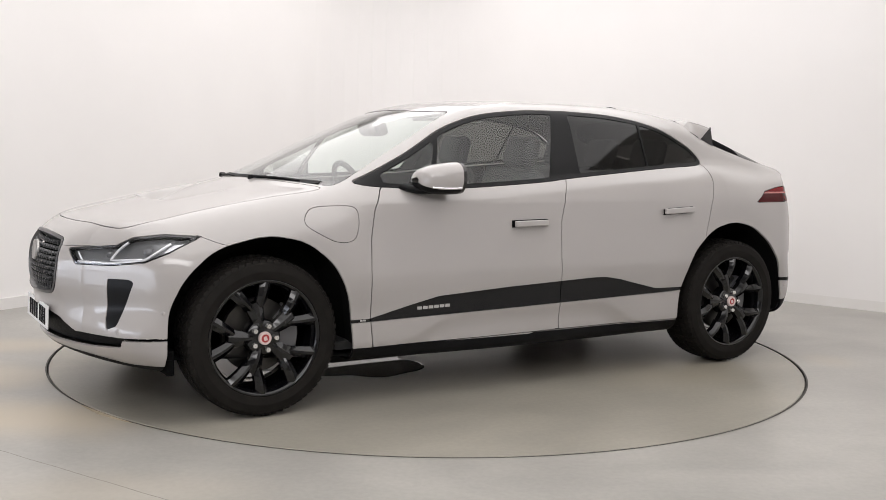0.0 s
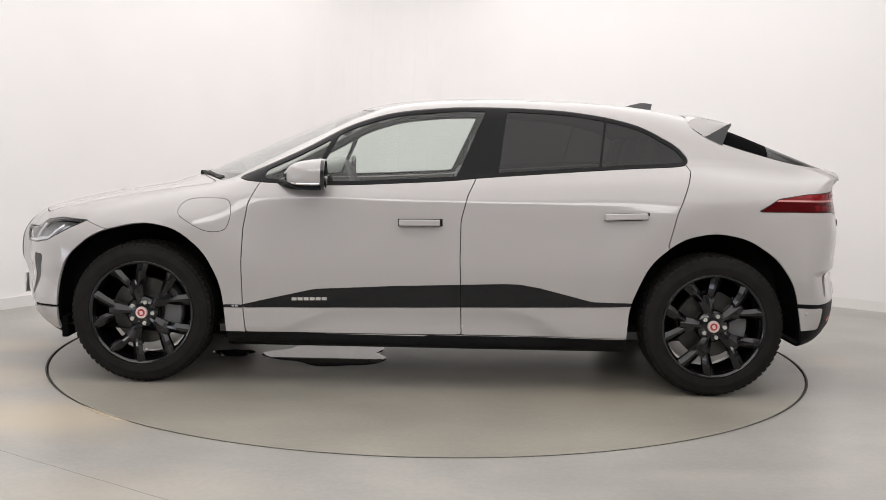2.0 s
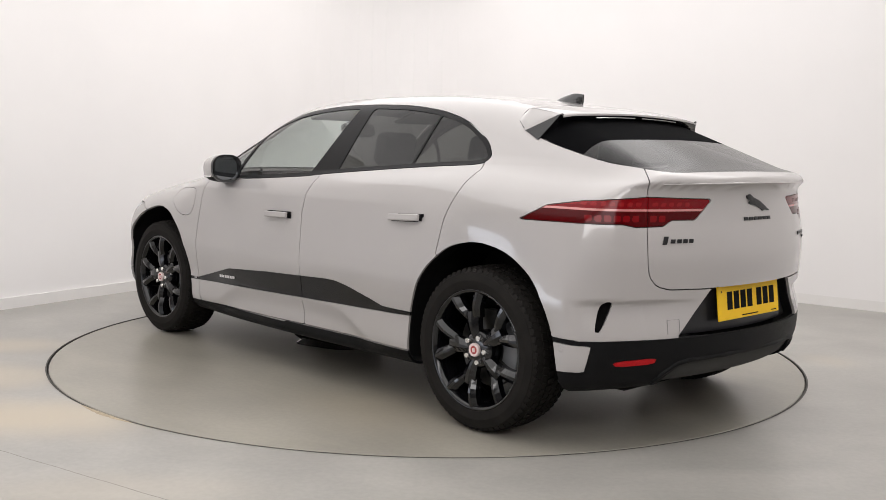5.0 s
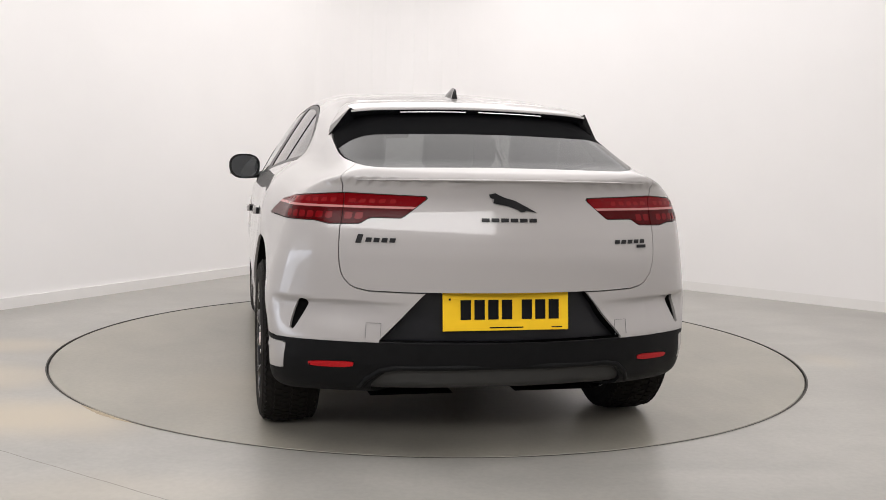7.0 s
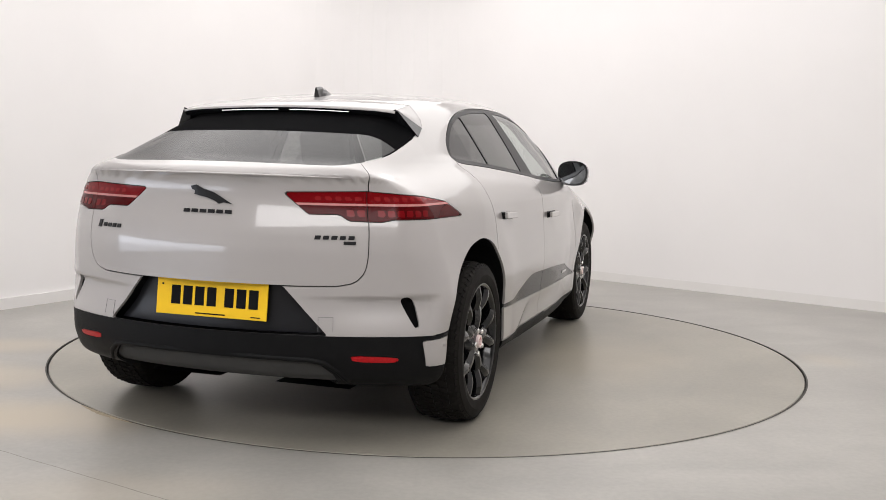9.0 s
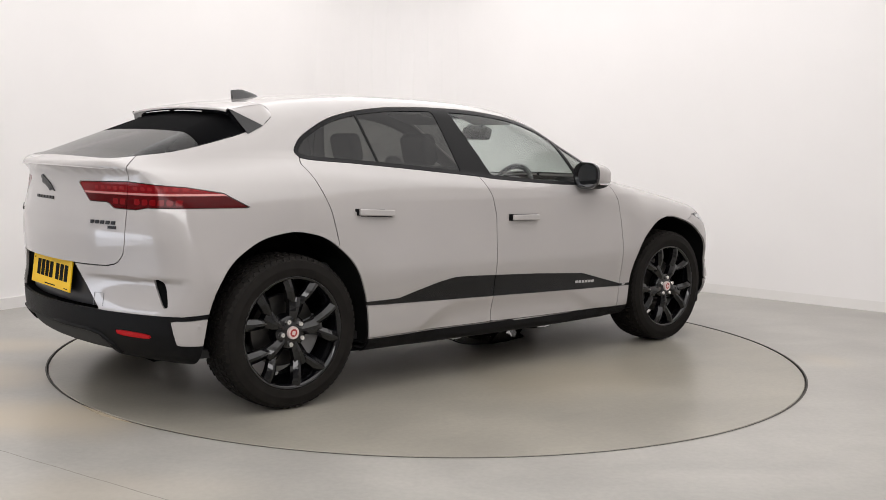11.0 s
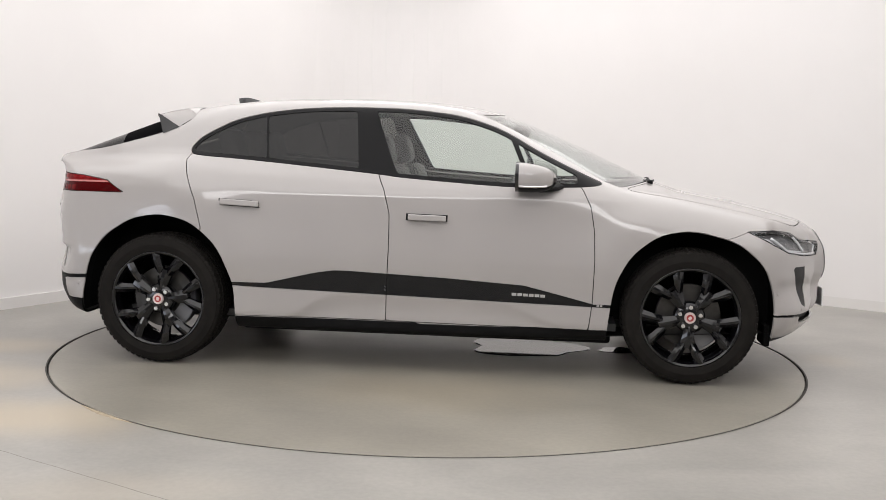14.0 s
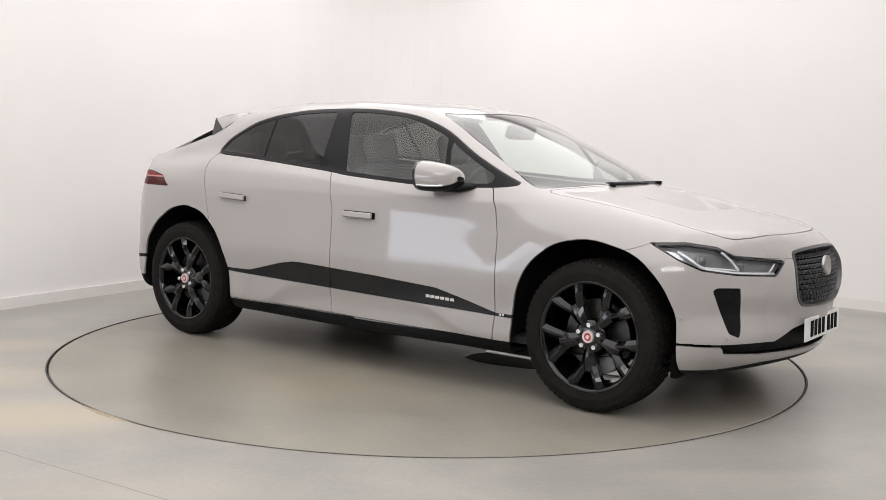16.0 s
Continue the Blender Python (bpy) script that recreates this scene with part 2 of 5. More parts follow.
def gap_cut(s, where, gap=.0022):
    """Cut along where(V) = 0 and take a shut line of twice the gap away."""
    inner = cut(s, where(s.V) + gap)[0]
    outer = cut(s, where(s.V) - gap)[1]
    return inner, outer


def rounded(poly, times=2):
    """A closed outline with its corners cut off, softly."""
    p = np.array(poly, float)
    for _ in range(times):
        q = np.roll(p, -1, axis=0)
        p = np.stack([p * .8 + q * .2, p * .2 + q * .8], 1).reshape(-1, 2)
    return p


def inside_of(u, v, poly):
    """The signed distance of (u, v) to a closed outline, below zero inside."""
    p = np.array(poly, float)
    best, odd = np.full(u.shape, 9e9), np.zeros(u.shape, bool)
    for a, b in zip(p, np.roll(p, -1, axis=0)):
        e = b - a
        w = np.clip(((u - a[0]) * e[0] + (v - a[1]) * e[1]) / max(e @ e, 1e-12), 0, 1)
        best = np.minimum(best, (u - a[0] - w * e[0]) ** 2 + (v - a[1] - w * e[1]) ** 2)
        if a[1] != b[1]:
            odd ^= ((a[1] > v) != (b[1] > v)) & (u < e[0] * (v - a[1]) / e[1] + a[0])
    return np.where(odd, -1, 1) * np.sqrt(best)


def side_outline(poly, floor=.25):
    """An outline in the side view (x, z), felt only on skin that lies further out than floor."""
    return lambda v: np.maximum(inside_of(v[:, 0], v[:, 2], poly), floor - v[:, 1])


def front_outline(poly):
    """An outline unrolled round the front corner: run = y + (2.34 - x), z."""
    return lambda v: np.maximum(inside_of(v[:, 1] + 2.34 - v[:, 0], v[:, 2], poly), 1.0 - v[:, 0])


def rear_outline(poly):
    """The same round the rear corner: run = y + (x + 2.34), z."""
    return lambda v: np.maximum(inside_of(v[:, 1] + 2.34 + v[:, 0], v[:, 2], poly), v[:, 0] + 1.0)


def top_outline(poly, above=.7):
    """An outline seen from above (x, y)."""
    return lambda v: np.maximum(inside_of(v[:, 0], v[:, 1], poly), above - v[:, 2])


def drawn(name, mesh, mat, parent, label=""):
    ob = new(name, mesh)
    mesh.materials.append(mat)
    if parent:
        ob.parent = parent
    return tagged(ob, label)


def sheet_mesh(name, sheets, thick=.012, lift=0.0):
    """A mesh from sheets, moved out along their normals by lift, its open edges turned in by thick."""
    V, F, L, base = [], [], [], 0
    for s in sheets:
        p = s.V + s.N * lift
        V.append(p)
        F.append(s.T + base)
        L.append(s.N[s.T].reshape(-1, 3))
        base += len(p)
    for s in sheets:
        if thick <= 0:
            continue
        p = s.V + s.N * lift
        e = np.concatenate([s.T[:, [0, 1]], s.T[:, [1, 2]], s.T[:, [2, 0]]])
        _, back, count = np.unique(np.sort(e, axis=1), axis=0, return_inverse=True, return_counts=True)
        e = e[count[back.reshape(-1)] == 1]
        e = e[(np.abs(s.V[e[:, 0], 1]) > 1e-5) | (np.abs(s.V[e[:, 1], 1]) > 1e-5)]
        if not len(e):
            continue
        a, b = p[e[:, 0]], p[e[:, 1]]
        c, d = b - s.N[e[:, 1]] * thick, a - s.N[e[:, 0]] * thick
        m = len(e)
        V.append(np.concatenate([a, b, c, d]))
        i = base + np.arange(m)
        t = np.concatenate([np.stack([i, i + 3 * m, i + 2 * m], 1), np.stack([i, i + 2 * m, i + m], 1)])
        F.append(t)
        n = np.cross(d - a, b - a)
        n = n / np.maximum(np.linalg.norm(n, axis=1, keepdims=True), 1e-12)
        L.append(np.repeat(np.concatenate([n, n]), 3, axis=0))
        base += 4 * m
    v, f, l = np.concatenate(V), np.concatenate(F), np.concatenate(L)
    mesh = bpy.data.meshes.new(name)
    mesh.from_pydata(v.tolist(), [], f.tolist())
    mesh.polygons.foreach_set("use_smooth", np.ones(len(f), bool))
    mesh.normals_split_custom_set(l.tolist())
    return mesh


def mirrored(s):
    k = np.array([1, -1, 1])
    return Sheet(s.V * k, s.N * k, s.T[:, ::-1])


def panel(name, s, mat, parent, label="", both=True, thick=.012, lift=0.0):
    """A middle panel (both halves in one) from a half sheet."""
    return drawn(name, sheet_mesh(name, [s, mirrored(s)] if both else [s], thick, lift), mat, parent, label)


def pair(name, s, mat, parents, label="", thick=.012, lift=0.0):
    """A left and a right panel from one half sheet."""
    if not isinstance(parents, (list, tuple)):
        parents = (parents, parents)
    return [drawn(name, sheet_mesh(name, [q], thick, lift), mat, p, label) for q, p in zip((s, mirrored(s)), parents)]


# ---- the booth ----
def part(name, bm, mat, parent, label="", smooth=False):
    mesh = bpy.data.meshes.new(name)
    bm.normal_update()
    bm.to_mesh(mesh)
    bm.free()
    if smooth:
        mesh.polygons.foreach_set("use_smooth", np.ones(len(mesh.polygons), bool))
    ob = new(name, mesh)
    mesh.materials.append(mat)
    if parent:
        ob.parent = parent
    return tagged(ob, label)


def box(bm, x0, y0, z0, x1, y1, z1, m=None, bevel=0.0, seg=2):
    g = bmesh.ops.create_cube(bm, size=1)["verts"]
    bmesh.ops.scale(bm, vec=(x1 - x0, y1 - y0, z1 - z0), verts=g)
    bmesh.ops.translate(bm, vec=((x0 + x1) / 2, (y0 + y1) / 2, (z0 + z1) / 2), verts=g)
    if bevel:
        e = list({k for v in g for k in v.link_edges})
        r = bmesh.ops.bevel(bm, geom=e, offset=bevel, segments=seg, affect="EDGES", profile=.5)
        g = list({v for f in r["faces"] for v in f.verts} | {v for v in g if v.is_valid})
    if m is not None:
        bmesh.ops.transform(bm, matrix=m, verts=g)
    return g


def lathe(bm, profile, steps=64, axis="y", closed=False):
    """Turn a profile of (radius, along) round the axis."""
    rings = []
    for i in range(steps):
        a = 2 * math.pi * i / steps
        c, s = math.cos(a), math.sin(a)
        rings.append([bm.verts.new((r * c, h, r * s) if axis == "y" else (r * c, r * s, h)) for r, h in profile])
    n = len(profile)
    for i in range(steps):
        a, b = rings[i], rings[(i + 1) % steps]
        for j in range(n if closed else n - 1):
            k = (j + 1) % n
            bm.faces.new((a[j], b[j], b[k], a[k]) if axis == "y" else (a[j], a[k], b[k], b[j]))


def wall_strip(name, line, z0, z1, thick, mat, label):
    """An upright strip along a line on the floor, thickened outwards (to the line's left)."""
    bm = bmesh.new()
    pts = [Vector((*p, 0)) for p in line]
    out = []
    for i, p in enumerate(pts):
        a, b = pts[max(i - 1, 0)], pts[min(i + 1, len(pts) - 1)]
        d = (b - a).normalized()
        out.append(p + Vector((-d.y, d.x, 0)) * thick)
    ring = []
    for p, q in zip(pts, out):
        ring.append([bm.verts.new((v.x, v.y, z)) for v, z in ((p, z0), (p, z1), (q, z1), (q, z0))])
    for a, b in zip(ring, ring[1:]):
        for j in range(4):
            k = (j + 1) % 4
            bm.faces.new((a[j], a[k], b[k], b[j]))
    bm.faces.new(ring[0])
    bm.faces.new(ring[-1][::-1])
    bmesh.ops.recalc_face_normals(bm, faces=bm.faces)
    ob = part(name, bm, mat, None)
    return tagged(ob, label, kind="structure")


LEFT_END, CORNER_A, CORNER_B, RIGHT_END = (-4.95, -1.81), (-1.38, 4.13), (.40, 4.59), (4.75, 1.07)
corner = []
apex = (-.60, 5.42)
for i in range(1, 12):
    u = i / 12
    corner.append(tuple((1 - u) ** 2 * a + 2 * u * (1 - u) * b + u * u * c for a, b, c in zip(CORNER_A, apex, CORNER_B)))
LINE = [LEFT_END, CORNER_A, *corner, CORNER_B, RIGHT_END]
wall_strip("wall_north", LINE, 0, CEILING, .15, WALL, "plain white painted booth wall with a rounded corner")
BACK = [(5.2, -9.5), (-3.6, -11.5), (-5.5, -6.6), (-5.5, -2.0), (-5.10, -1.85)]
GREY_WALL = material("grey_workshop_wall", (.60, .59, .58), .7, 0, 0, .4, .06, 1.2)
# Unseen wall added on the right, close enough to bounce light onto the car.
wall_strip("bounce_wall_east", [RIGHT_END, (5.2, -9.5)], 0, CEILING, .15, WALL, "added unseen white wall beside the camera that bounces light")
wall_strip("wall_south", BACK, 0, CEILING, .15, GREY_WALL, "plain grey workshop wall behind the camera")


def skirting():
    k = .018
    line = [(x + (.85 if i < 2 else .63 if i > 11 else .3) * k, y - .7 * k) for i, (x, y) in enumerate(LINE)]
    wall_strip("baseboard", line, 0, .085, k, material("skirting_paint", (.80, .78, .76), .45, 0, 0, .4, .02, 3), "low white painted skirting board")


skirting()


def floor_material(color):
    """Worn pale floor paint: broad stains, scuffs, and a rusty tide mark by the turntable."""
    m = material("floor_paint", color, .33, 0, 0, .5, .15, 1.3, .06, 90)
    t = m.node_tree
    b = t.nodes["Principled BSDF"]
    old = b.inputs["Base Color"].links[0].from_socket
    co = t.nodes.new("ShaderNodeTexCoord")
    speck = t.nodes.new("ShaderNodeTexNoise")
    speck.inputs["Scale"].default_value, speck.inputs["Detail"].default_value = 38, 9
    t.links.new(co.outputs["Object"], speck.inputs["Vector"])
    r = t.nodes.new("ShaderNodeMapRange")
    r.inputs["From Min"].default_value, r.inputs["From Max"].default_value = .35, .65
    r.inputs["To Min"].default_value, r.inputs["To Max"].default_value = .955, 1.035
    t.links.new(speck.outputs["Fac"], r.inputs["Value"])
    x = t.nodes.new("ShaderNodeMix")
    x.data_type, x.blend_type = "RGBA", "MULTIPLY"
    x.inputs["Factor"].default_value = 1
    t.links.new(old, x.inputs["A"])
    t.links.new(r.outputs["Result"], x.inputs["B"])
    # long faint wipe marks across the paint
    mp = t.nodes.new("ShaderNodeMapping")
    mp.inputs["Scale"].default_value, mp.inputs["Rotation"].default_value = (1.3, 2.4, 1), (0, 0, .5)
    t.links.new(co.outputs["Object"], mp.inputs["Vector"])
    wipe = t.nodes.new("ShaderNodeTexNoise")
    wipe.inputs["Scale"].default_value, wipe.inputs["Detail"].default_value = 1.0, 7
    wipe.inputs["Distortion"].default_value = .9
    t.links.new(mp.outputs["Vector"], wipe.inputs["Vector"])
    r2 = t.nodes.new("ShaderNodeMapRange")
    r2.inputs["From Min"].default_value, r2.inputs["From Max"].default_value = .38, .68
    r2.inputs["To Min"].default_value, r2.inputs["To Max"].default_value = 1.045, .93
    t.links.new(wipe.outputs["Fac"], r2.inputs["Value"])
    x2 = t.nodes.new("ShaderNodeMix")
    x2.data_type, x2.blend_type = "RGBA", "MULTIPLY"
    x2.inputs["Factor"].default_value = 1
    t.links.new(x.outputs["Result"], x2.inputs["A"])
    t.links.new(r2.outputs["Result"], x2.inputs["B"])
    t.links.new(x2.outputs["Result"], b.inputs["Base Color"])
    return m


def stain_into(m, spots, tint):
    """Stains with soft, ragged edges at given places (x, y, reach, stretch, strength) of the object's own space."""
    t = m.node_tree
    b = t.nodes["Principled BSDF"]
    co = t.nodes.new("ShaderNodeTexCoord")
    nz = t.nodes.new("ShaderNodeTexNoise")
    nz.inputs["Scale"].default_value, nz.inputs["Detail"].default_value = 2.2, 6
    t.links.new(co.outputs["Object"], nz.inputs["Vector"])
    for sx, sy, reach, stretch, strength in spots:
        mp = t.nodes.new("ShaderNodeMapping")
        mp.vector_type = "TEXTURE"
        mp.inputs["Location"].default_value = (sx, sy, 0)
        mp.inputs["Scale"].default_value = (reach * stretch, reach, 1)
        t.links.new(co.outputs["Object"], mp.inputs["Vector"])
        ln = t.nodes.new("ShaderNodeVectorMath")
        ln.operation = "LENGTH"
        t.links.new(mp.outputs["Vector"], ln.inputs[0])
        ad = t.nodes.new("ShaderNodeMath")
        ad.operation = "MULTIPLY_ADD"
        ad.inputs[1].default_value = .75
        t.links.new(nz.outputs["Fac"], ad.inputs[0])
        t.links.new(ln.outputs["Value"], ad.inputs[2])
        r = t.nodes.new("ShaderNodeMapRange")
        r.interpolation_type = "SMOOTHSTEP"
        r.inputs["From Min"].default_value, r.inputs["From Max"].default_value = .45, 1.5
        r.inputs["To Min"].default_value, r.inputs["To Max"].default_value = strength, 0
        t.links.new(ad.outputs[0], r.inputs["Value"])
        x = t.nodes.new("ShaderNodeMix")
        x.data_type = "RGBA"
        old = b.inputs["Base Color"].links[0].from_socket
        t.links.new(old, x.inputs["A"])
        x.inputs["B"].default_value = (*tint, 1)
        t.links.new(r.outputs["Result"], x.inputs["Factor"])
        t.links.new(x.outputs["Result"], b.inputs["Base Color"])


R_TABLE = 2.262
C_TABLE = (-.003, .03)
FLOOR = floor_material((.345, .332, .305))
stain_into(FLOOR, [(-1.85, -1.75, .42, 1.9, .85), (-2.4, -.95, .40, 1.8, .6), (-2.6, -.15, .30, 1.7, .55), (2.5, -.1, .28, .8, .35), (-1.2, -2.7, .3, 2.5, .25)], (.50, .43, .325))


def floor_and_table():
    """The floor with a round opening, and the turntable set flush in it with an open groove."""
    n, rings = 160, (R_TABLE, R_TABLE + .02, 3.0, 5, 14)
    bm = bmesh.new()
    rows = [[bm.verts.new((C_TABLE[0] + r * math.cos(2 * math.pi * i / n), C_TABLE[1] + r * math.sin(2 * math.pi * i / n), 0)) for i in range(n)] for r in rings]
    low = [bm.verts.new((v.co.x, v.co.y, -.06)) for v in rows[0]]
    for a, b in zip([low] + rows, rows):
        for i in range(n):
            k = (i + 1) % n
            bm.faces.new((a[i], b[i], b[k], a[k]))
    tagged(part("floor", bm, FLOOR, None), "pale grey painted concrete floor with rusty stains", kind="structure")
    bm = bmesh.new()
    box(bm, -2.6, -2.6, -.12, 2.6, 2.6, -.055)
    tagged(part("pit_floor", bm, DARK, None), "dark pit under the turntable", kind="structure")
    table = new("turntable")
    tagged(table, "round flush turntable with a thin dark rim groove", "turntable")
    tm = floor_material((.292, .273, .230))
    stain_into(tm, [(.2, -1.1, .6, 1.6, .35), (-.9, 1.2, .5, 1.4, .3)], (.42, .36, .26))
    bm = bmesh.new()
    lathe(bm, [(0.001, 0), (.8, 0), (1.7, 0), (R_TABLE - .013, 0), (R_TABLE - .010, -.003), (R_TABLE - .010, -.05), (.001, -.05)], n, "z")
    bmesh.ops.recalc_face_normals(bm, faces=bm.faces)
    part("deck_plate", bm, tm, table)
    bm = bmesh.new()
    lathe(bm, [(R_TABLE - .0095, -.004), (R_TABLE - .005, -.005), (R_TABLE - .005, -.05), (R_TABLE - .0095, -.05)], n, "z")
    bmesh.ops.recalc_face_normals(bm, faces=bm.faces)
    part("rim_band", bm, RIM_BAND, table, "dark steel rim band")
    bm = bmesh.new()
    lathe(bm, [(R_TABLE + .008, .0015), (R_TABLE - .0005, .0015), (R_TABLE - .0005, -.05)], n, "z")
    bmesh.ops.recalc_face_normals(bm, faces=bm.faces)
    bmesh.ops.translate(bm, vec=(*C_TABLE, 0), verts=bm.verts)
    tagged(part("pit_trim", bm, RIM_BAND, None), "dark worn steel edge round the turntable pit", kind="structure")
    return table


RIM_BAND = material("rim_steel", (.045, .04, .034), .55, .3, 0, .5, .3, 8)
TABLE = floor_and_table()


def ceiling():
    bm = bmesh.new()
    box(bm, -8, -13, CEILING, 10, 6.5, CEILING + .12)
    tagged(part("ceiling", bm, CEIL, None), "plain pale booth ceiling", kind="structure")


ceiling()


def floor_joint(a, b, name="floor_joint"):
    """A shallow filled joint in the floor paint."""
    a, b = Vector((*a, 0)), Vector((*b, 0))
    d = (b - a).normalized()
    n = Vector((-d.y, d.x, 0)) * .0022
    bm = bmesh.new()
    steps = 24
    rows = []
    for i in range(steps + 1):
        p = a.lerp(b, i / steps) + n * math.sin(i * 1.9) * .8
        rows.append([bm.verts.new(p - n + Vector((0, 0, .0006))), bm.verts.new(p + n + Vector((0, 0, .0006)))])
    for p, q in zip(rows, rows[1:]):
        bm.faces.new((p[0], q[0], q[1], p[1]))
    tagged(part(name, bm, JOINT, None), "thin darker joint in the floor paint", kind="structure")


def wall_joint(x, y):
    """An upright hairline joint between two boards of the right-hand wall."""
    d = Vector((4.35, -3.52, 0)).normalized()
    n = Vector((-d.y, d.x, 0)) * -1
    p = Vector((x, y, 0)) + n * .0
    bm = bmesh.new()
    m = Matrix((d, n, Vector((0, 0, 1)))).transposed().to_4x4()
    m.translation = p
    box(bm, -.0015, -.002, .10, .0015, .0015, CEILING - .05, m)
    tagged(part("wall_joint", bm, WALL_JOINT, None), "hairline joint between white wall boards", kind="structure")


JOINT = material("floor_joint_filler", (.25, .235, .21), .6, 0, 0, .3, .2, 9)
WALL_JOINT = material("wall_joint_paint", (.62, .61, .60), .7)
floor_joint((-2.6, -1.69), (-.62, -2.98))
wall_joint(1.94, 3.38)
wall_joint(3.29, 2.29)


def groove_dirt():
    """Swept dirt that bridges the groove on one stretch."""
    bm = bmesh.new()
    rng = random.Random(3)
    rows = []
    for i in range(25):
        a = math.radians(223 + 11 * i / 24)
        e = math.sin(math.pi * i / 24)
        r0, r1 = R_TABLE - .004 - .006 * e, R_TABLE + .012 + (.012 + .006 * rng.random()) * e
        rows.append([bm.verts.new((C_TABLE[0] + r * math.cos(a), C_TABLE[1] + r * math.sin(a), z)) for r, z in ((r0, -.003), ((r0 + r1) / 2, .0035 * e + .001), (r1, .0003))])
    for p, q in zip(rows, rows[1:]):
        for j in range(2):
            bm.faces.new((p[j], p[j + 1], q[j + 1], q[j]))
    bmesh.ops.recalc_face_normals(bm, faces=bm.faces)
    tagged(part("groove_dirt", bm, DIRT, None), "tan dirt swept into the turntable's groove", kind="structure")


DIRT = material("swept_dirt", (.40, .335, .245), .9, 0, 0, .2, .2, 30)
groove_dirt()


# ---- the car ----
def set_on(place, normal, up=(0, 0, 1)):
    """A frame whose z is the normal and whose y is as near to up as can be."""
    z = normal.normalized()
    x = Vector(up).cross(z).normalized()
    y = z.cross(x)
    m = Matrix((x, y, z)).transposed().to_4x4()
    m.translation = place
    return m


FLIP = Matrix.Diagonal((1, -1, 1, 1))


def flip(bm):
    bmesh.ops.transform(bm, matrix=FLIP, verts=bm.verts)
    bmesh.ops.reverse_faces(bm, faces=bm.faces)
    return bm


def tube(bm, pts, radius, sides=8, flat=1.0):
    """A round bar along points; flat squeezes it upwards."""
    rings = []
    for i, p in enumerate(pts):
        a, b = Vector(pts[max(i - 1, 0)]), Vector(pts[min(i + 1, len(pts) - 1)])
        d = (b - a).normalized()
        u = d.cross(Vector((0, 0, 1)))
        u = u.normalized() if u.length > 1e-4 else Vector((1, 0, 0))
        v = u.cross(d)
        r = radius(i / (len(pts) - 1)) if callable(radius) else radius
        rings.append([bm.verts.new(Vector(p) + u * r * math.cos(k) + v * r * flat * math.sin(k)) for k in [2 * math.pi * j / sides for j in range(sides)]])
    for a, b in zip(rings, rings[1:]):
        for j in range(sides):
            bm.faces.new((a[j], b[j], b[(j + 1) % sides], a[(j + 1) % sides]))
    bm.faces.new(rings[0])
    bm.faces.new(rings[-1][::-1])
    bmesh.ops.recalc_face_normals(bm, faces=bm.faces)


CAR = tagged(new("electric_car"), "pearl-white electric crossover with black wheels, parked on a turntable", "car")

ARCH_F = [(1.94, .05), (1.945, .42), (1.937, .53), (1.878, .672), (1.735, .798), (1.49, .858), (1.304, .824), (1.159, .708), (1.076, .545), (1.044, .274), (1.04, .05)]
ARCH_R = [(-1.04, .05), (-1.041, .30), (-1.054, .48), (-1.142, .692), (-1.307, .827), (-1.485, .865), (-1.661, .833), (-1.817, .733), (-1.914, .585), (-1.968, .311), (-1.975, .05)]
WINDOWS = [(1.04, 1.078), (.548, 1.059), (-.118, 1.10), (-.244, 1.117), (-1.015, 1.18), (-1.344, 1.198), (-1.37, 1.225), (-1.365, 1.249), (-1.314, 1.308),
           (-1.134, 1.405), (-.948, 1.452), (-.712, 1.482), (-.425, 1.492), (-.114, 1.488), (.204, 1.453), (.436, 1.378), (.66, 1.25), (.888, 1.142)]
SCREEN = [(.42, -.2), (.41, .2), (.35, .42), (.29, .515), (.66, .605), (.9, .66), (1.09, .705), (1.12, .67), (1.22, .46), (1.32, .15), (1.335, -.2)]
BACKLIGHT = [(-1.42, -.2), (-1.42, .5), (-1.46, .60), (-1.6, .632), (-1.95, .63), (-2.167, .575), (-2.22, .5), (-2.25, .25), (-2.26, -.2)]
BONNET = [(2.205, -.2), (2.20, .17), (2.14, .42), (2.07, .58), (1.95, .65), (1.75, .645), (1.5, .66), (1.2, .70), (1.13, .70), (1.24, .46), (1.335, .15), (1.35, -.2)]
DOOR_F = [(.82, 1.13), (.89, 1.059), (.938, .964), (.961, .83), (.967, .67), (.962, .437), (.945, .288), (-.183, .30), (-.167, .70), (-.168, .90), (-.20, 1.026), (-.244, 1.117), (-.25, 1.15)]
DOOR_R = [(-.25, 1.15), (-.244, 1.117), (-.20, 1.026), (-.168, .90), (-.167, .70), (-.183, .30), (-1.1, .30), (-1.3, .75), (-1.238, .782), (-1.281, .951), (-1.331, 1.071), (-1.372, 1.175), (-1.355, 1.21)]
STRIPE = [(1.1, .414), (.455, .431), (-.132, .446), (-.719, .459), (-1.1, .471), (-1.1, .488), (-.857, .491), (-.583, .558), (-.48, .575), (-.40, .576), (-.176, .567), (.163, .553), (.583, .526), (.962, .434), (1.1, .43)]
FLAP = [(1.255, .980), (1.065, .986), (1.029, .967), (1.025, .895), (1.048, .822), (1.102, .810), (1.168, .817), (1.299, .889), (1.304, .928)]
BUMPER_F = [(1.60, .05), (1.60, .79), (1.72, .825), (1.80, .857), (2.0, .81), (2.25, .785), (2.5, .785), (2.5, .05)]
HEADLAMP = [(1.385, .853), (1.17, .861), (.96, .842), (.842, .803), (.452, .776), (.525, .705), (.83, .714), (1.087, .737), (1.237, .783)]
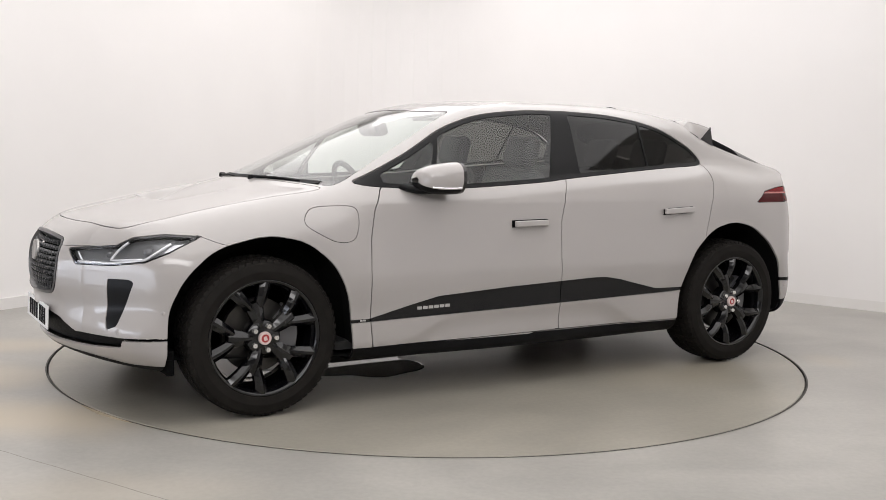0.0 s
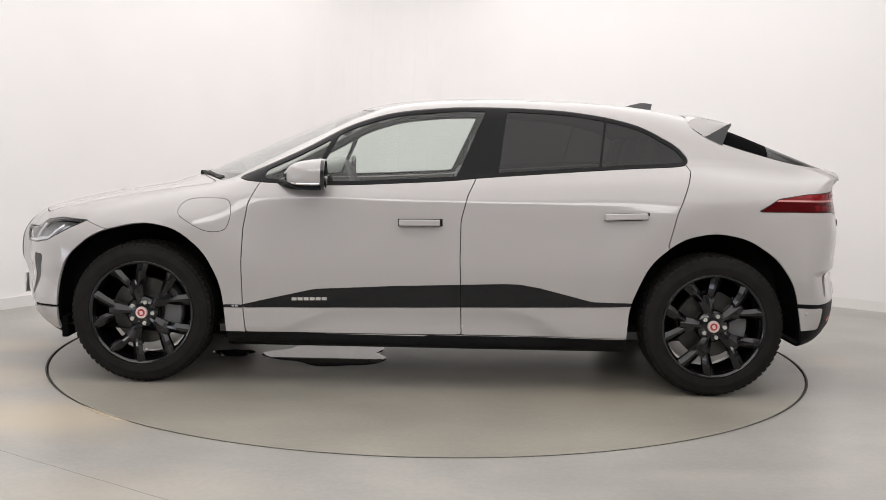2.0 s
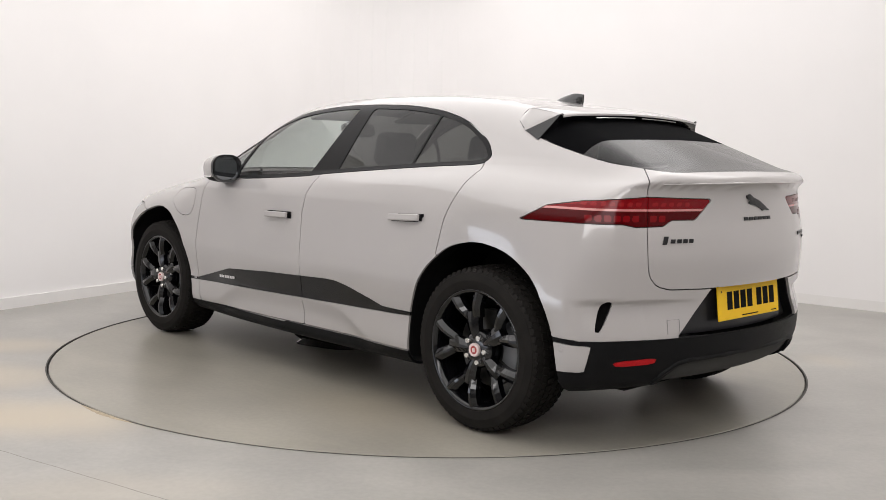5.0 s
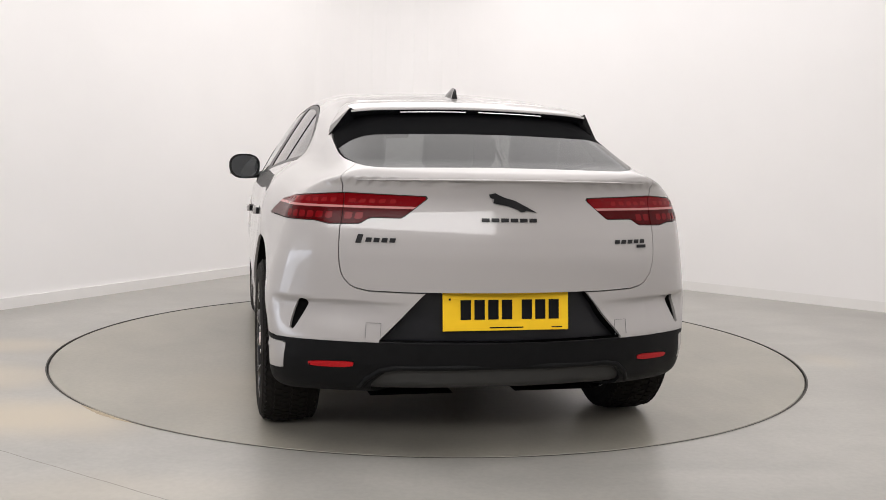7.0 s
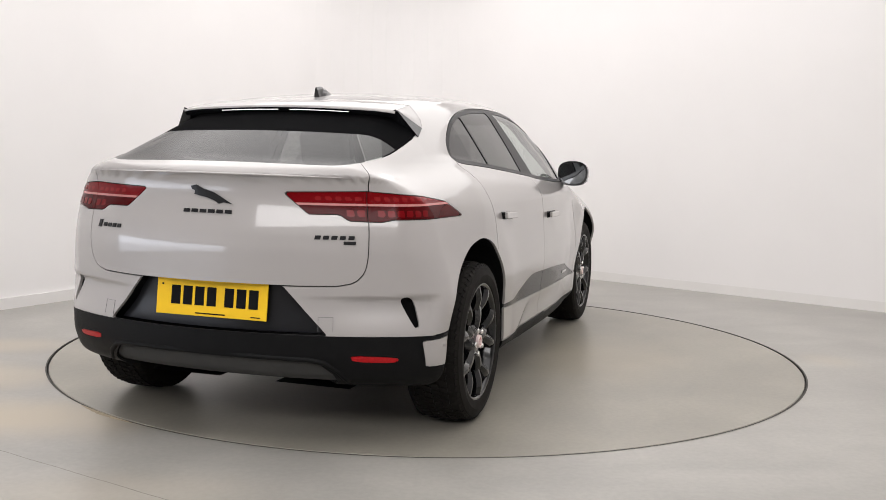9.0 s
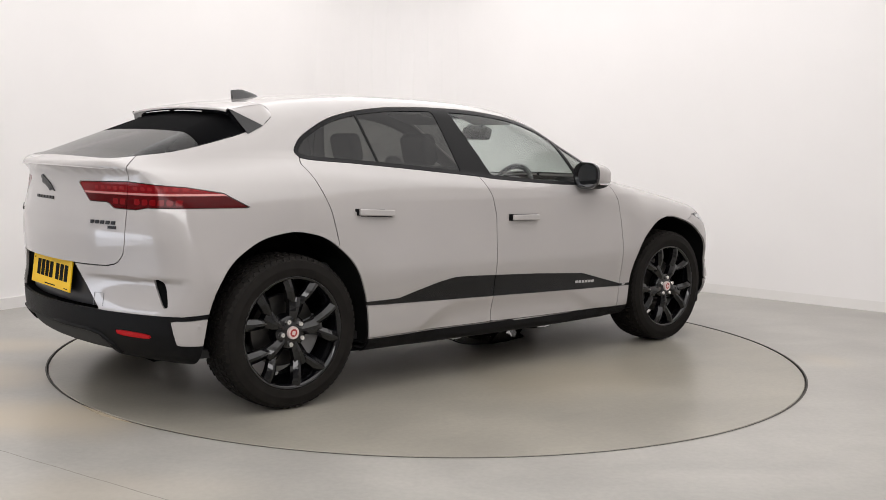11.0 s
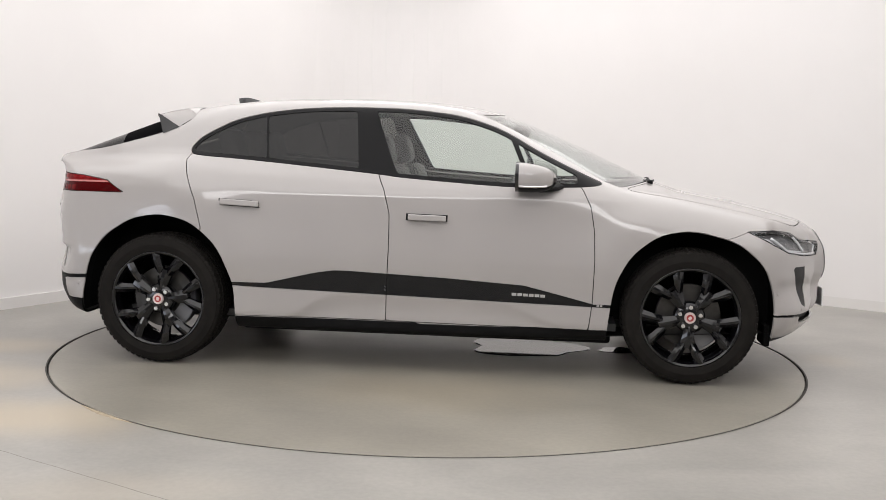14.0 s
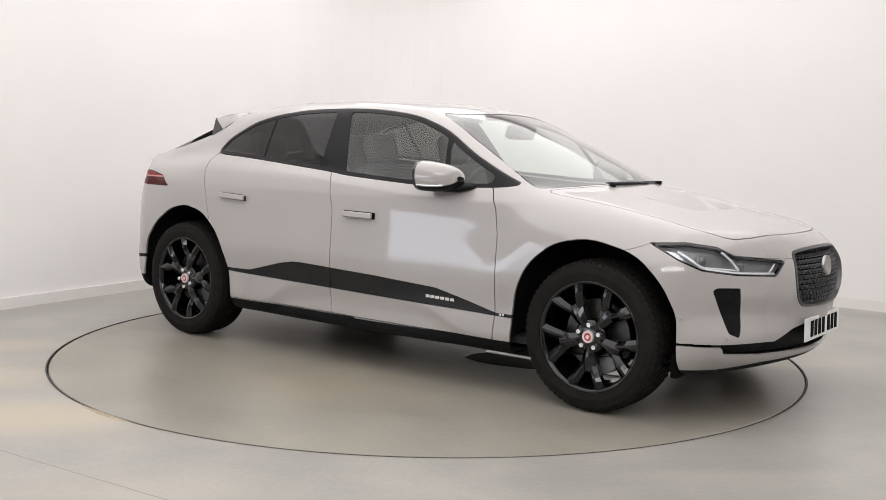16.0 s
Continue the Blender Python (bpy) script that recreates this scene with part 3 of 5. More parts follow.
VENT = [(1.003, .640), (.992, .652), (.965, .657), (.802, .654), (.790, .56), (.786, .477), (.802, .425), (.885, .447), (.925, .52), (.985, .612)]
GRILLE = [(-.3, .836), (.2, .830), (.368, .818), (.385, .805), (.382, .70), (.362, .61), (.315, .562), (.22, .545), (-.3, .540)]
INTAKE = [(1.45, .412), (1.207, .405), (.926, .396), (.503, .392), (.354, .448), (.173, .474), (-.3, .475), (-.3, .335), (.28, .33), (.6, .33), (.912, .347), (.93, .382), (1.207, .392), (1.45, .40)]
SPLITTER = [(1.6, .265), (1.18, .268), (.94, .262), (.55, .288), (.25, .30), (-.3, .30), (-.3, .0), (1.6, .0)]
TAIL_LAMP = [(.374, 1.079), (.80, 1.088), (1.16, 1.068), (1.374, 1.042), (1.539, .976), (1.303, .976), (.95, .975), (.871, .964), (.70, .968), (.651, .993), (.493, .993)]
TAILGATE = [(-.3, 1.6), (.86, 1.6), (.80, 1.165), (.81, 1.08), (.795, .82), (.78, .76), (.73, .718), (.62, .70), (-.3, .70)]
PLATE_WELL = [(-.3, .70), (.36, .70), (.585, .50), (-.3, .50)]
LOWER_R = [(-.3, .503), (1.17, .495), (1.6, .512), (1.6, .488), (1.115, .473), (1.15, .362), (1.6, .352), (1.6, .0), (-.3, .0)]
VENT_R = [(.985, .652), (1.03, .660), (1.075, .635), (1.10, .535), (1.07, .528), (1.035, .575)]
REFLECT_R = [(.703, .420), (.983, .409), (.98, .385), (.721, .391)]


def behind(a, b):
    """Below zero behind the line from a (low) to b (high) in the side view, that is towards the tail."""
    (ax, az), (bx, bz) = a, b
    n = math.hypot(bx - ax, bz - az)
    return lambda v: ((v[:, 0] - ax) * (bz - az) - (v[:, 2] - az) * (bx - ax)) / n


def body():
    s = body_sheet()
    s = cut(s, side_outline(rounded(ARCH_F), .45)(s.V))[1]
    s = cut(s, side_outline(rounded(ARCH_R), .45)(s.V))[1]
    # glass first
    dlo, s = gap_cut(s, side_outline(rounded(WINDOWS)))
    screen, s = gap_cut(s, top_outline(rounded(SCREEN), .95), .004)
    backlight, s = gap_cut(s, top_outline(rounded(BACKLIGHT), .95), .003)
    lamp, s = gap_cut(s, front_outline(HEADLAMP), .002)
    vent, s = gap_cut(s, front_outline(VENT), .001)
    grille, s = gap_cut(s, front_outline(rounded(GRILLE, 1)), .001)
    intake, s = gap_cut(s, front_outline(INTAKE), .001)
    well, s = gap_cut(s, rear_outline(PLATE_WELL), .001)
    vent_r, s = gap_cut(s, rear_outline(rounded(VENT_R, 2)), .001)
    # a dark inner shell closes the shut lines from behind
    shell = cut(s, (s.V[:, 1] * 0 + .21 - s.V[:, 2]))[0]
    panel("inner_shell", shell, SHELL, CAR, "", True, 0, -.016)
    stripe, s = gap_cut(s, side_outline(STRIPE, .5), .001)
    flap_whole = s
    flap, s = gap_cut(s, side_outline(rounded(FLAP, 3), .5), .0016)
    splitter, s = gap_cut(s, front_outline(SPLITTER), .001)
    tail, s = gap_cut(s, rear_outline(TAIL_LAMP), .002)
    lower, s = gap_cut(s, rear_outline(LOWER_R), .001)
    diffuser, lower = gap_cut(lower, rear_outline([(-.3, .398), (.54, .386), (.64, .33), (.72, .25), (.72, .0), (-.3, .0)]), .0)
    panel('diffuser', diffuser, DARK, CAR, 'dark recessed rear diffuser', True, 0, -.07)
    reflect, lower = gap_cut(lower, rear_outline(rounded(REFLECT_R, 1)), .001)
    sill, s = gap_cut(s, lambda v: np.maximum(v[:, 2] - .289 - .006 * (v[:, 0] < 0), np.maximum(v[:, 0] - 1.3, -1.4 - v[:, 0])), .001)
    bonnet, s = gap_cut(s, top_outline(rounded(BONNET), .75), .0025)
    door_f, s = gap_cut(s, side_outline(DOOR_F, .5), .0025)
    door_r, s = gap_cut(s, side_outline(DOOR_R, .5), .0025)
    tailgate, s = gap_cut(s, lambda v: np.maximum(rear_outline(rounded(TAILGATE, 1))(v), v[:, 0] + 1.95), .0028)
    bumper, s = gap_cut(s, side_outline(BUMPER_F, -1), .0012)
    fender, s = cut(s, np.maximum(.88 - s.V[:, 0], s.V[:, 2] - 1.098 + .0 * s.V[:, 0]))
    under, s = cut(s, s.V[:, 2] - .25)
    panel("body_shell", s, PAINT, CAR, "pearl-white painted roof, pillars and rear quarters")
    tail_tray, under = cut(under, under.V[:, 0])
    panel("front_undertray", under, BLACK_TRIM, CAR, "black underbody tray")
    panel("rear_undertray", tail_tray, BLACK_TRIM, CAR, "black underbody tray")
    panel("bonnet", bonnet, PAINT, CAR, "pearl-white bonnet with a scooped vent")
    panel("front_bumper", bumper, PAINT, CAR)
    pair("front_wing", fender, PAINT, CAR)
    panel("tailgate", tailgate, PAINT, CAR)
    doors_f = pair("front_door", door_f, PAINT, CAR)
    doors_r = pair("rear_door", door_r, PAINT, CAR)
    panel("charging_flap", flap, PAINT, CAR, "", False)
    panel("front_wing_infill", mirrored(cut(flap_whole, side_outline(rounded(FLAP, 3), .5)(flap_whole.V) - .0026)[0]), PAINT, CAR, "", False, 0)
    pair("sill", sill, BLACK_TRIM, CAR, "black plastic sill")
    panel("splitter", splitter, BLACK_TRIM, CAR, "black lower lip")
    panel("lower_rear_bumper", lower, BLACK_TRIM, CAR, "black plastic lower bumper")
    panel("plate_recess", well, PLATE_BACK, CAR, "satin black number plate recess", True, 0, -.053)
    panel("front_intake", intake, BLACK_TRIM, CAR, "black lower air intake", True, .0, -.03)
    pair("rear_reflector", reflect, REFLECTOR, CAR, "red reflector")
    pair("side_vent", vent, SURROUND, CAR, "gloss black bumper vent", .0, -.003)
    pair("rear_vent", vent_r, DARK, CAR, "dark bumper vent", .0, -.02)
    # cladding, in three lengths
    a, rest = gap_cut(stripe, side_outline(DOOR_F, .5), .0025)
    b, rest = gap_cut(rest, side_outline(DOOR_R, .5), .0025)
    c = cut(rest, .9 - rest.V[:, 0])[0]
    pair("cladding", a, CLADDING, doors_f, "satin black side cladding", .006, -.003)
    pair("cladding", b, CLADDING, doors_r, "satin black side cladding", .006, -.003)
    pair("cladding_end", c, CLADDING, CAR, "satin black side cladding", .006, -.003)
    # side glass: panes inside a black surround
    inner = lambda v: side_outline(rounded(WINDOWS))(v) + .020
    ahead = lambda g: (lambda v: -g(v))
    quarter_line, b_front, b_back, d_line = behind((.567, 1.174), (.50, 1.324)), behind((-.142, 1.123), (-.295, 1.467)), behind((-.359, 1.134), (-.411, 1.47)), behind((-.895, 1.177), (-.942, 1.439))
    panes = (("quarter_glass", GLASS_CLEAR, lambda v: np.maximum(np.maximum(inner(v), -quarter_line(v) + .012), v[:, 0] - .86), 0),
             ("window_glass", GLASS_CLEAR, lambda v: np.maximum(np.maximum(inner(v), quarter_line(v) + .012), -b_front(v)), 0),
             ("window_glass", GLASS_DARK, lambda v: np.maximum(np.maximum(inner(v), b_back(v)), -d_line(v) + .006), 1),
             ("quarter_glass", GLASS_DARK, lambda v: np.maximum(inner(v), d_line(v) + .006), 1))
    for name, mat, where, k in panes:
        pane, dlo = gap_cut(dlo, where, .0)
        for ob in pair(name, pane, mat, doors_r if k else doors_f, "", 0, -.004):
            ob.visible_shadow = False
    front_trim, rear_trim = cut(dlo, -behind((-.244, 1.117), (-.356, 1.475))(dlo.V))
    pair("window_surround", front_trim, SURROUND, doors_f, "gloss black window surround", .008, -.001)
    pair("window_surround", rear_trim, SURROUND, doors_r, "gloss black window surround", .008, -.001)
    ob = panel("windscreen", screen, GLASS_SCREEN, CAR, "clear curved windscreen", True, 0, -.003)
    ob.visible_shadow = False
    # Upper glass coloured black for the spoiler's shade and its dark reflection.
    spoiler_shade, backlight = cut(backlight, -1.885 + .14 * backlight.V[:, 1] ** 2 - backlight.V[:, 0])
    panel("spoiler_shade_band", spoiler_shade, SPOILER_SHADE, CAR, "top of the rear window, blackened for the spoiler's shade and reflection", True, 0, -.003)
    ob = panel("rear_window", backlight, GLASS_REAR, CAR, "dark tinted rear window", True, 0, -.003)
    ob.visible_shadow = False
    head_lamps(lamp)
    tail_lamps(tail)
    front_grille(grille)


def head_lamps(s):
    """Clear lens over a grey bowl with two projector modules and a light signature."""
    units = [tagged(new("headlight"), "clear headlight with a double light signature") for _ in range(2)]
    for u in units:
        u.parent = CAR
    for ob in pair("lens", s, LENS, units, "", .004, 0):
        ob.visible_shadow = False
    pair("bowl", s, LAMP_BOWL, units, "dark grey lamp bowl", 0, -.035)
    run = s.V[:, 1] + 2.34 - s.V[:, 0]
    edge = cut(s, -inside_of(run, s.V[:, 2], HEADLAMP) - .007)[0]
    pair("bezel", edge, BLACK_GLOSS, units, "black lamp edge", .012, -.002)

    def at(r, z, deep):
        c = r - 2.34
        q = skin(np.array([[-c, 0., z]]), np.array([[1.1 - c, 1.1, z]]))
        return Vector(q[0]) - Vector(skin_normal(q)[0]) * deep, Vector(skin_normal(q)[0])

    strokes = (("light_blade", .0045, [(.527, .765), (.568, .724)]), ("light_strip", .0075, [(.538, .716), (.805, .722), (1.041, .741), (1.093, .757), (1.227, .825)]),
               ("light_blade", .0065, [(.811, .737), (.865, .786), (.926, .823)]), ("light_blade", .0045, [(.811, .737), (1.053, .752)]))
    for sgn, unit in zip((1, -1), units):
        for name, wide, line in strokes:
            pts = [(a[0] + (b[0] - a[0]) * k / 5, a[1] + (b[1] - a[1]) * k / 5) for a, b in zip(line, line[1:]) for k in range(5)] + [line[-1]]
            bm = bmesh.new()
            tube(bm, [at(*q, .010)[0] for q in pts], wide, 8)
            if sgn < 0:
                flip(bm)
            part(name, bm, LAMP_SILVER, unit, "silver light guide", True)
        for r, z, size in ((.765, .772, .020), (1.058, .792, .024)):
            p, n = at(r, z, .034)
            bm = bmesh.new()
            lathe(bm, [(.001, .016), (size * .5, .0135), (size * .85, .006), (size, .0), (size * 1.15, .004), (size * 1.3, .002), (size * 1.3, -.01)], 28, "z")
            bmesh.ops.transform(bm, matrix=set_on(p, n), verts=bm.verts)
            if sgn < 0:
                flip(bm)
            bmesh.ops.recalc_face_normals(bm, faces=bm.faces)
            part("projector", bm, LAMP_GREY, unit, "round projector module", True)
    side = cut(s, inside_of(run, s.V[:, 2], [(1.168, .776), (1.316, .799), (1.345, .836), (1.24, .823)]))[0]
    pair("side_reflector", side, LAMP_SILVER, units, "pale side reflector", .01, -.018)


def tail_lamps(s):
    units = [tagged(new("tail_light"), "wide red tail light with a pale light bar") for _ in range(2)]
    for u in units:
        u.parent = CAR
    split, halves = .80, []
    run = s.V[:, 1] + 2.34 + s.V[:, 0]
    inner, outer = gap_cut(s, lambda v: v[:, 1] + 2.34 + v[:, 0] - split, .0022)
    for h in (inner, outer):
        z = lambda q: q.V[:, 2] - 1.034 + .0 * q.V[:, 0]
        up, rest = cut(h, -(h.V[:, 2] - 1.038))
        bar, down = cut(rest, -(rest.V[:, 2] - 1.029))
        pair("upper_lens", up, TAIL_RED, units, "", .004, 0)
        pair("light_bar", bar, TAIL_BAR, units, "pale pink light bar", .003, .0015)
        pair("lower_lens", down, TAIL_DARK, units, "deep red lower lens", .004, 0)
    for k in range(15):
        r0 = .53 + .052 * k
        if abs(r0 + .018 - split) < .03:
            continue
        tab = [(r0, 1.049), (r0 + .038, 1.049), (r0 + .034, 1.066), (r0 - .004, 1.066)]
        seg = cut(s, np.maximum(inside_of(run, s.V[:, 2], tab), s.V[:, 0] + 1.0))[0]
        if len(seg.T):
            pair("light_segment", seg, TAIL_SEGMENT, units, "small bright red light segment", 0, .0012)
    for k in range(9):
        r0 = .69 + .055 * k
        if abs(r0 + .02 - split) < .035:
            continue
        tab = [(r0, .985), (r0 + .042, .985), (r0 + .042, 1.012), (r0, 1.012)]
        seg = cut(s, np.maximum(inside_of(run, s.V[:, 2], tab), s.V[:, 0] + 1.0))[0]
        if len(seg.T):
            pair("lower_segment", seg, TAIL_RED, units, "deep red light segment", 0, .0012)


def front_grille(s):
    """A dark mesh set back in a silver-edged frame, with a round badge."""
    unit = tagged(new("grille"), "dark honeycomb grille in a satin frame")
    unit.parent = CAR
    run = s.V[:, 1] + 2.34 - s.V[:, 0]
    d = inside_of(run, s.V[:, 2], rounded(GRILLE, 1))
    rim, hole = cut(s, -(d + .013))
    panel("backing", hole, DARK, unit, "black backing", True, 0, -.06)
    panel("frame", rim, CHROME_DARK, unit, "satin grey frame", True, .05, .004)
    bm = bmesh.new()
    gy, gz = np.meshgrid(np.arange(-24, 25) * .01575, .575 + np.arange(11) * .0235, indexing="ij")
    gx = skin(np.stack([gy * 0 + 1, gy, gz], -1), np.stack([gy * 0 + 2.7, gy, gz], -1))[..., 0]
    for i in range(-11, 12):
        for j in range(11):
            y, z = (i + (.5 if j % 2 else 0)) * .0315, .575 + j * .0235
            if inside_of(np.array([abs(y) + 2.34 - gx[2 * i + (j % 2) + 24, j]]), np.array([z]), GRILLE)[0] > -.022:
                continue
            q = Vector((gx[2 * i + (j % 2) + 24, j] - .022, y, z))
            prof = [(math.cos(a) * .0145, math.sin(a) * .0105) for a in np.linspace(0, 2 * math.pi, 9)[:-1]]
            rings = []
            for k, dx in ((1.0, .0), (1.0, .012), (.62, .010), (.62, -.004)):
                rings.append([bm.verts.new((q.x + dx - .012, q.y + c * k, q.z + e * k)) for c, e in prof])
            for a, b in zip(rings, rings[1:]):
                for k in range(8):
                    bm.faces.new((a[k], a[(k + 1) % 8], b[(k + 1) % 8], b[k]))
    tagged(part("honeycomb", bm, CHROME_DARK, unit, "dark satin honeycomb grille mesh"), kind="stuff")
    bm = bmesh.new()
    lathe(bm, [(.001, .004), (.040, .003), (.042, .005), (.048, .005), (.050, -.01)], 28, "z")
    bmesh.ops.transform(bm, matrix=pose(2.345, 0, .735, 0, 84, 0), verts=bm.verts)
    bmesh.ops.recalc_face_normals(bm, faces=bm.faces)
    part("badge", bm, STEEL, unit, "round silver badge", True)


SPOILER_SHADE = material("spoiler_shade_black", (.003, .003, .0034), .8, 0, 0, .02)
SURROUND = material("window_trim_black", (.005, .005, .0055), .3, 0, 0, .14)
SHELL = material("cabin_lining", (.045, .044, .042), .85, 0, 0, .3, .1, 10)
CHROME_DARK = material("satin_dark_metal", (.13, .13, .134), .34, .8)
body()


# ---- wheels ----
def spoke(bm, a0, r0, r1, w0, w1, skew, y0, y1):
    """A tapered spoke with a raised, bevelled face, from radius r0 to r1, leaning by skew (radians) on its way out."""
    rows = []
    for k in range(7):
        u = k / 6
        p = Vector((r0 * math.cos(a0), r0 * math.sin(a0))).lerp(Vector((r1 * math.cos(a0 + skew), r1 * math.sin(a0 + skew))), u)
        r, a = p.length, math.atan2(p.y, p.x)
        w = w0 + (w1 - w0) * u
        y = y0 + (y1 - y0) * u + .012 * math.sin(math.pi * u)
        c = Vector((r * math.cos(a), 0, r * math.sin(a)))
        n = Vector((-math.sin(a), 0, math.cos(a)))
        prof = [(-w / 2, y - .045), (-w / 2, y - .015), (-w * .12, y + .002), (w * .12, y + .002), (w / 2, y - .015), (w / 2, y - .045)]
        rows.append([bm.verts.new(c + n * d + Vector((0, h, 0))) for d, h in prof])
    for p, q in zip(rows, rows[1:]):
        for j in range(6):
            bm.faces.new((p[j], p[(j + 1) % 6], q[(j + 1) % 6], q[j]))
    bm.faces.new(rows[0])
    bm.faces.new(rows[-1][::-1])


def wheel():
    """One wheel, its axle along y, its face towards +y at y = 0."""
    w = tagged(new("wheel"), "gloss black five-twin-spoke alloy wheel")
    bm = bmesh.new()
    R = .375
    lathe(bm, [(.262, -.225), (.275, -.245), (.31, -.252), (.345, -.245), (.361, -.222), (.367, -.19), (R - .006, -.12), (.367, -.05), (.361, -.018), (.347, .004), (.312, .012), (.277, .006), (.264, -.012), (.258, -.10)], 96, "y", True)
    bands = ((-.220, .028, .3615, -20), (-.176, .032, .371, -2), (-.138, .030, .3725, 0), (-.102, .030, .3725, 0), (-.064, .032, .371, 2), (-.022, .028, .3615, 20), (-.0045, .026, .3525, 58), (-.2365, .026, .3525, -58))
    for ring, (yc, wide, r, lean) in enumerate(bands):
        n = 66
        for i in range(n):
            a = 360 * (i + (.5 if ring % 2 else 0)) / n
            m = pose(0, 0, 0, 0, -a, 0) @ pose(r, yc, 0, 0, 0, lean) @ pose(0, 0, 0, 14 if ring % 2 else -14, 0, 0)
            k = [bm.verts.new(m @ Vector((x, y * wide / 2, z * .0128))) for x in (-.008, .0016 if 0 < ring < 5 else .0020 if ring > 5 else .0012) for y, z in ((-1, -1), (1, -1), (1, 1), (-1, 1))]
            for q in ((4, 5, 6, 7), (0, 1, 5, 4), (1, 2, 6, 5), (2, 3, 7, 6), (3, 0, 4, 7)):
                bm.faces.new([k[j] for j in q])
    bmesh.ops.recalc_face_normals(bm, faces=bm.faces)
    part("tyre", bm, RUBBER, w, "black tyre with a block tread")
    bm = bmesh.new()
    lathe(bm, [(.272, -.006), (.276, .002), (.268, .004), (.258, -.004), (.250, -.022), (.243, -.06), (.232, -.14), (.238, -.22), (.27, -.235)], 96)
    bmesh.ops.recalc_face_normals(bm, faces=bm.faces)
    rim = part("rim", bm, RIM, w, "gloss black rim", True)
    bm = bmesh.new()
    lathe(bm, [(.001, -.012), (.035, -.012), (.075, -.022), (.085, -.03), (.085, -.09)], 40)
    bmesh.ops.recalc_face_normals(bm, faces=bm.faces)
    part("hub", bm, RIM, rim, "", True)
    for i in range(5):
        a = 2 * math.pi * i / 5 + math.pi / 2
        bm = bmesh.new()
        spoke(bm, a, .030, .172, .036, .092, 0, -.024, -.016)
        bmesh.ops.recalc_face_normals(bm, faces=bm.faces)
        part("spoke_root", bm, RIM, rim)
        for sgn in (-1, 1):
            bm = bmesh.new()
            spoke(bm, a + sgn * .135, .142, .262, .046, .060, sgn * .175, -.019, -.002)
            bmesh.ops.recalc_face_normals(bm, faces=bm.faces)
            part("spoke", bm, RIM, rim)
        bm = bmesh.new()
        lathe(bm, [(.001, .015), (.0105, .015), (.0125, .011), (.0125, -.012)], 12)
        b = a - radians(36)
        bmesh.ops.translate(bm, vec=(.058 * math.cos(b), -.014, .058 * math.sin(b)), verts=bm.verts)
        bmesh.ops.recalc_face_normals(bm, faces=bm.faces)
        part("wheel_nut", bm, NUT, rim, "silver nut")
    bm = bmesh.new()
    lathe(bm, [(.001, .001), (.021, .001), (.022, -.002)], 28)
    bmesh.ops.recalc_face_normals(bm, faces=bm.faces)
    cap = part("centre_cap", bm, RED_CAP, rim, "red centre cap with a pale ring")
    bm = bmesh.new()
    lathe(bm, [(.019, .0), (.020, .003), (.029, .003), (.031, -.002), (.031, -.014)], 28)
    bmesh.ops.recalc_face_normals(bm, faces=bm.faces)
    part("cap_ring", bm, CAP_RING, cap)
    bm = bmesh.new()
    box(bm, -.008, .001, -.010, .008, .003, .009, None, .003)
    part("emblem", bm, CAP_RING, cap)
    bm = bmesh.new()
    lathe(bm, [(.06, -.10), (.175, -.10), (.177, -.104), (.177, -.126), (.06, -.126)], 64)
    bmesh.ops.recalc_face_normals(bm, faces=bm.faces)
    part("brake_disc", bm, DISC, w, "grey steel brake disc")
    bm = bmesh.new()
    arc = [math.radians(a) for a in np.linspace(-210, -140, 15)]
    rows = [[bm.verts.new((r * math.cos(a), h, r * math.sin(a))) for r, h in ((.105, -.082), (.19, -.078), (.196, -.085), (.196, -.15), (.105, -.15))] for a in arc]
    for p, q in zip(rows, rows[1:]):
        for j in range(5):
            bm.faces.new((p[j], q[j], q[(j + 1) % 5], p[(j + 1) % 5]))
    bm.faces.new(rows[0])
    bm.faces.new(rows[-1][::-1])
    bmesh.ops.recalc_face_normals(bm, faces=bm.faces)
    part("brake_caliper", bm, LAMP_GREY, w, "grey brake caliper")
    return w


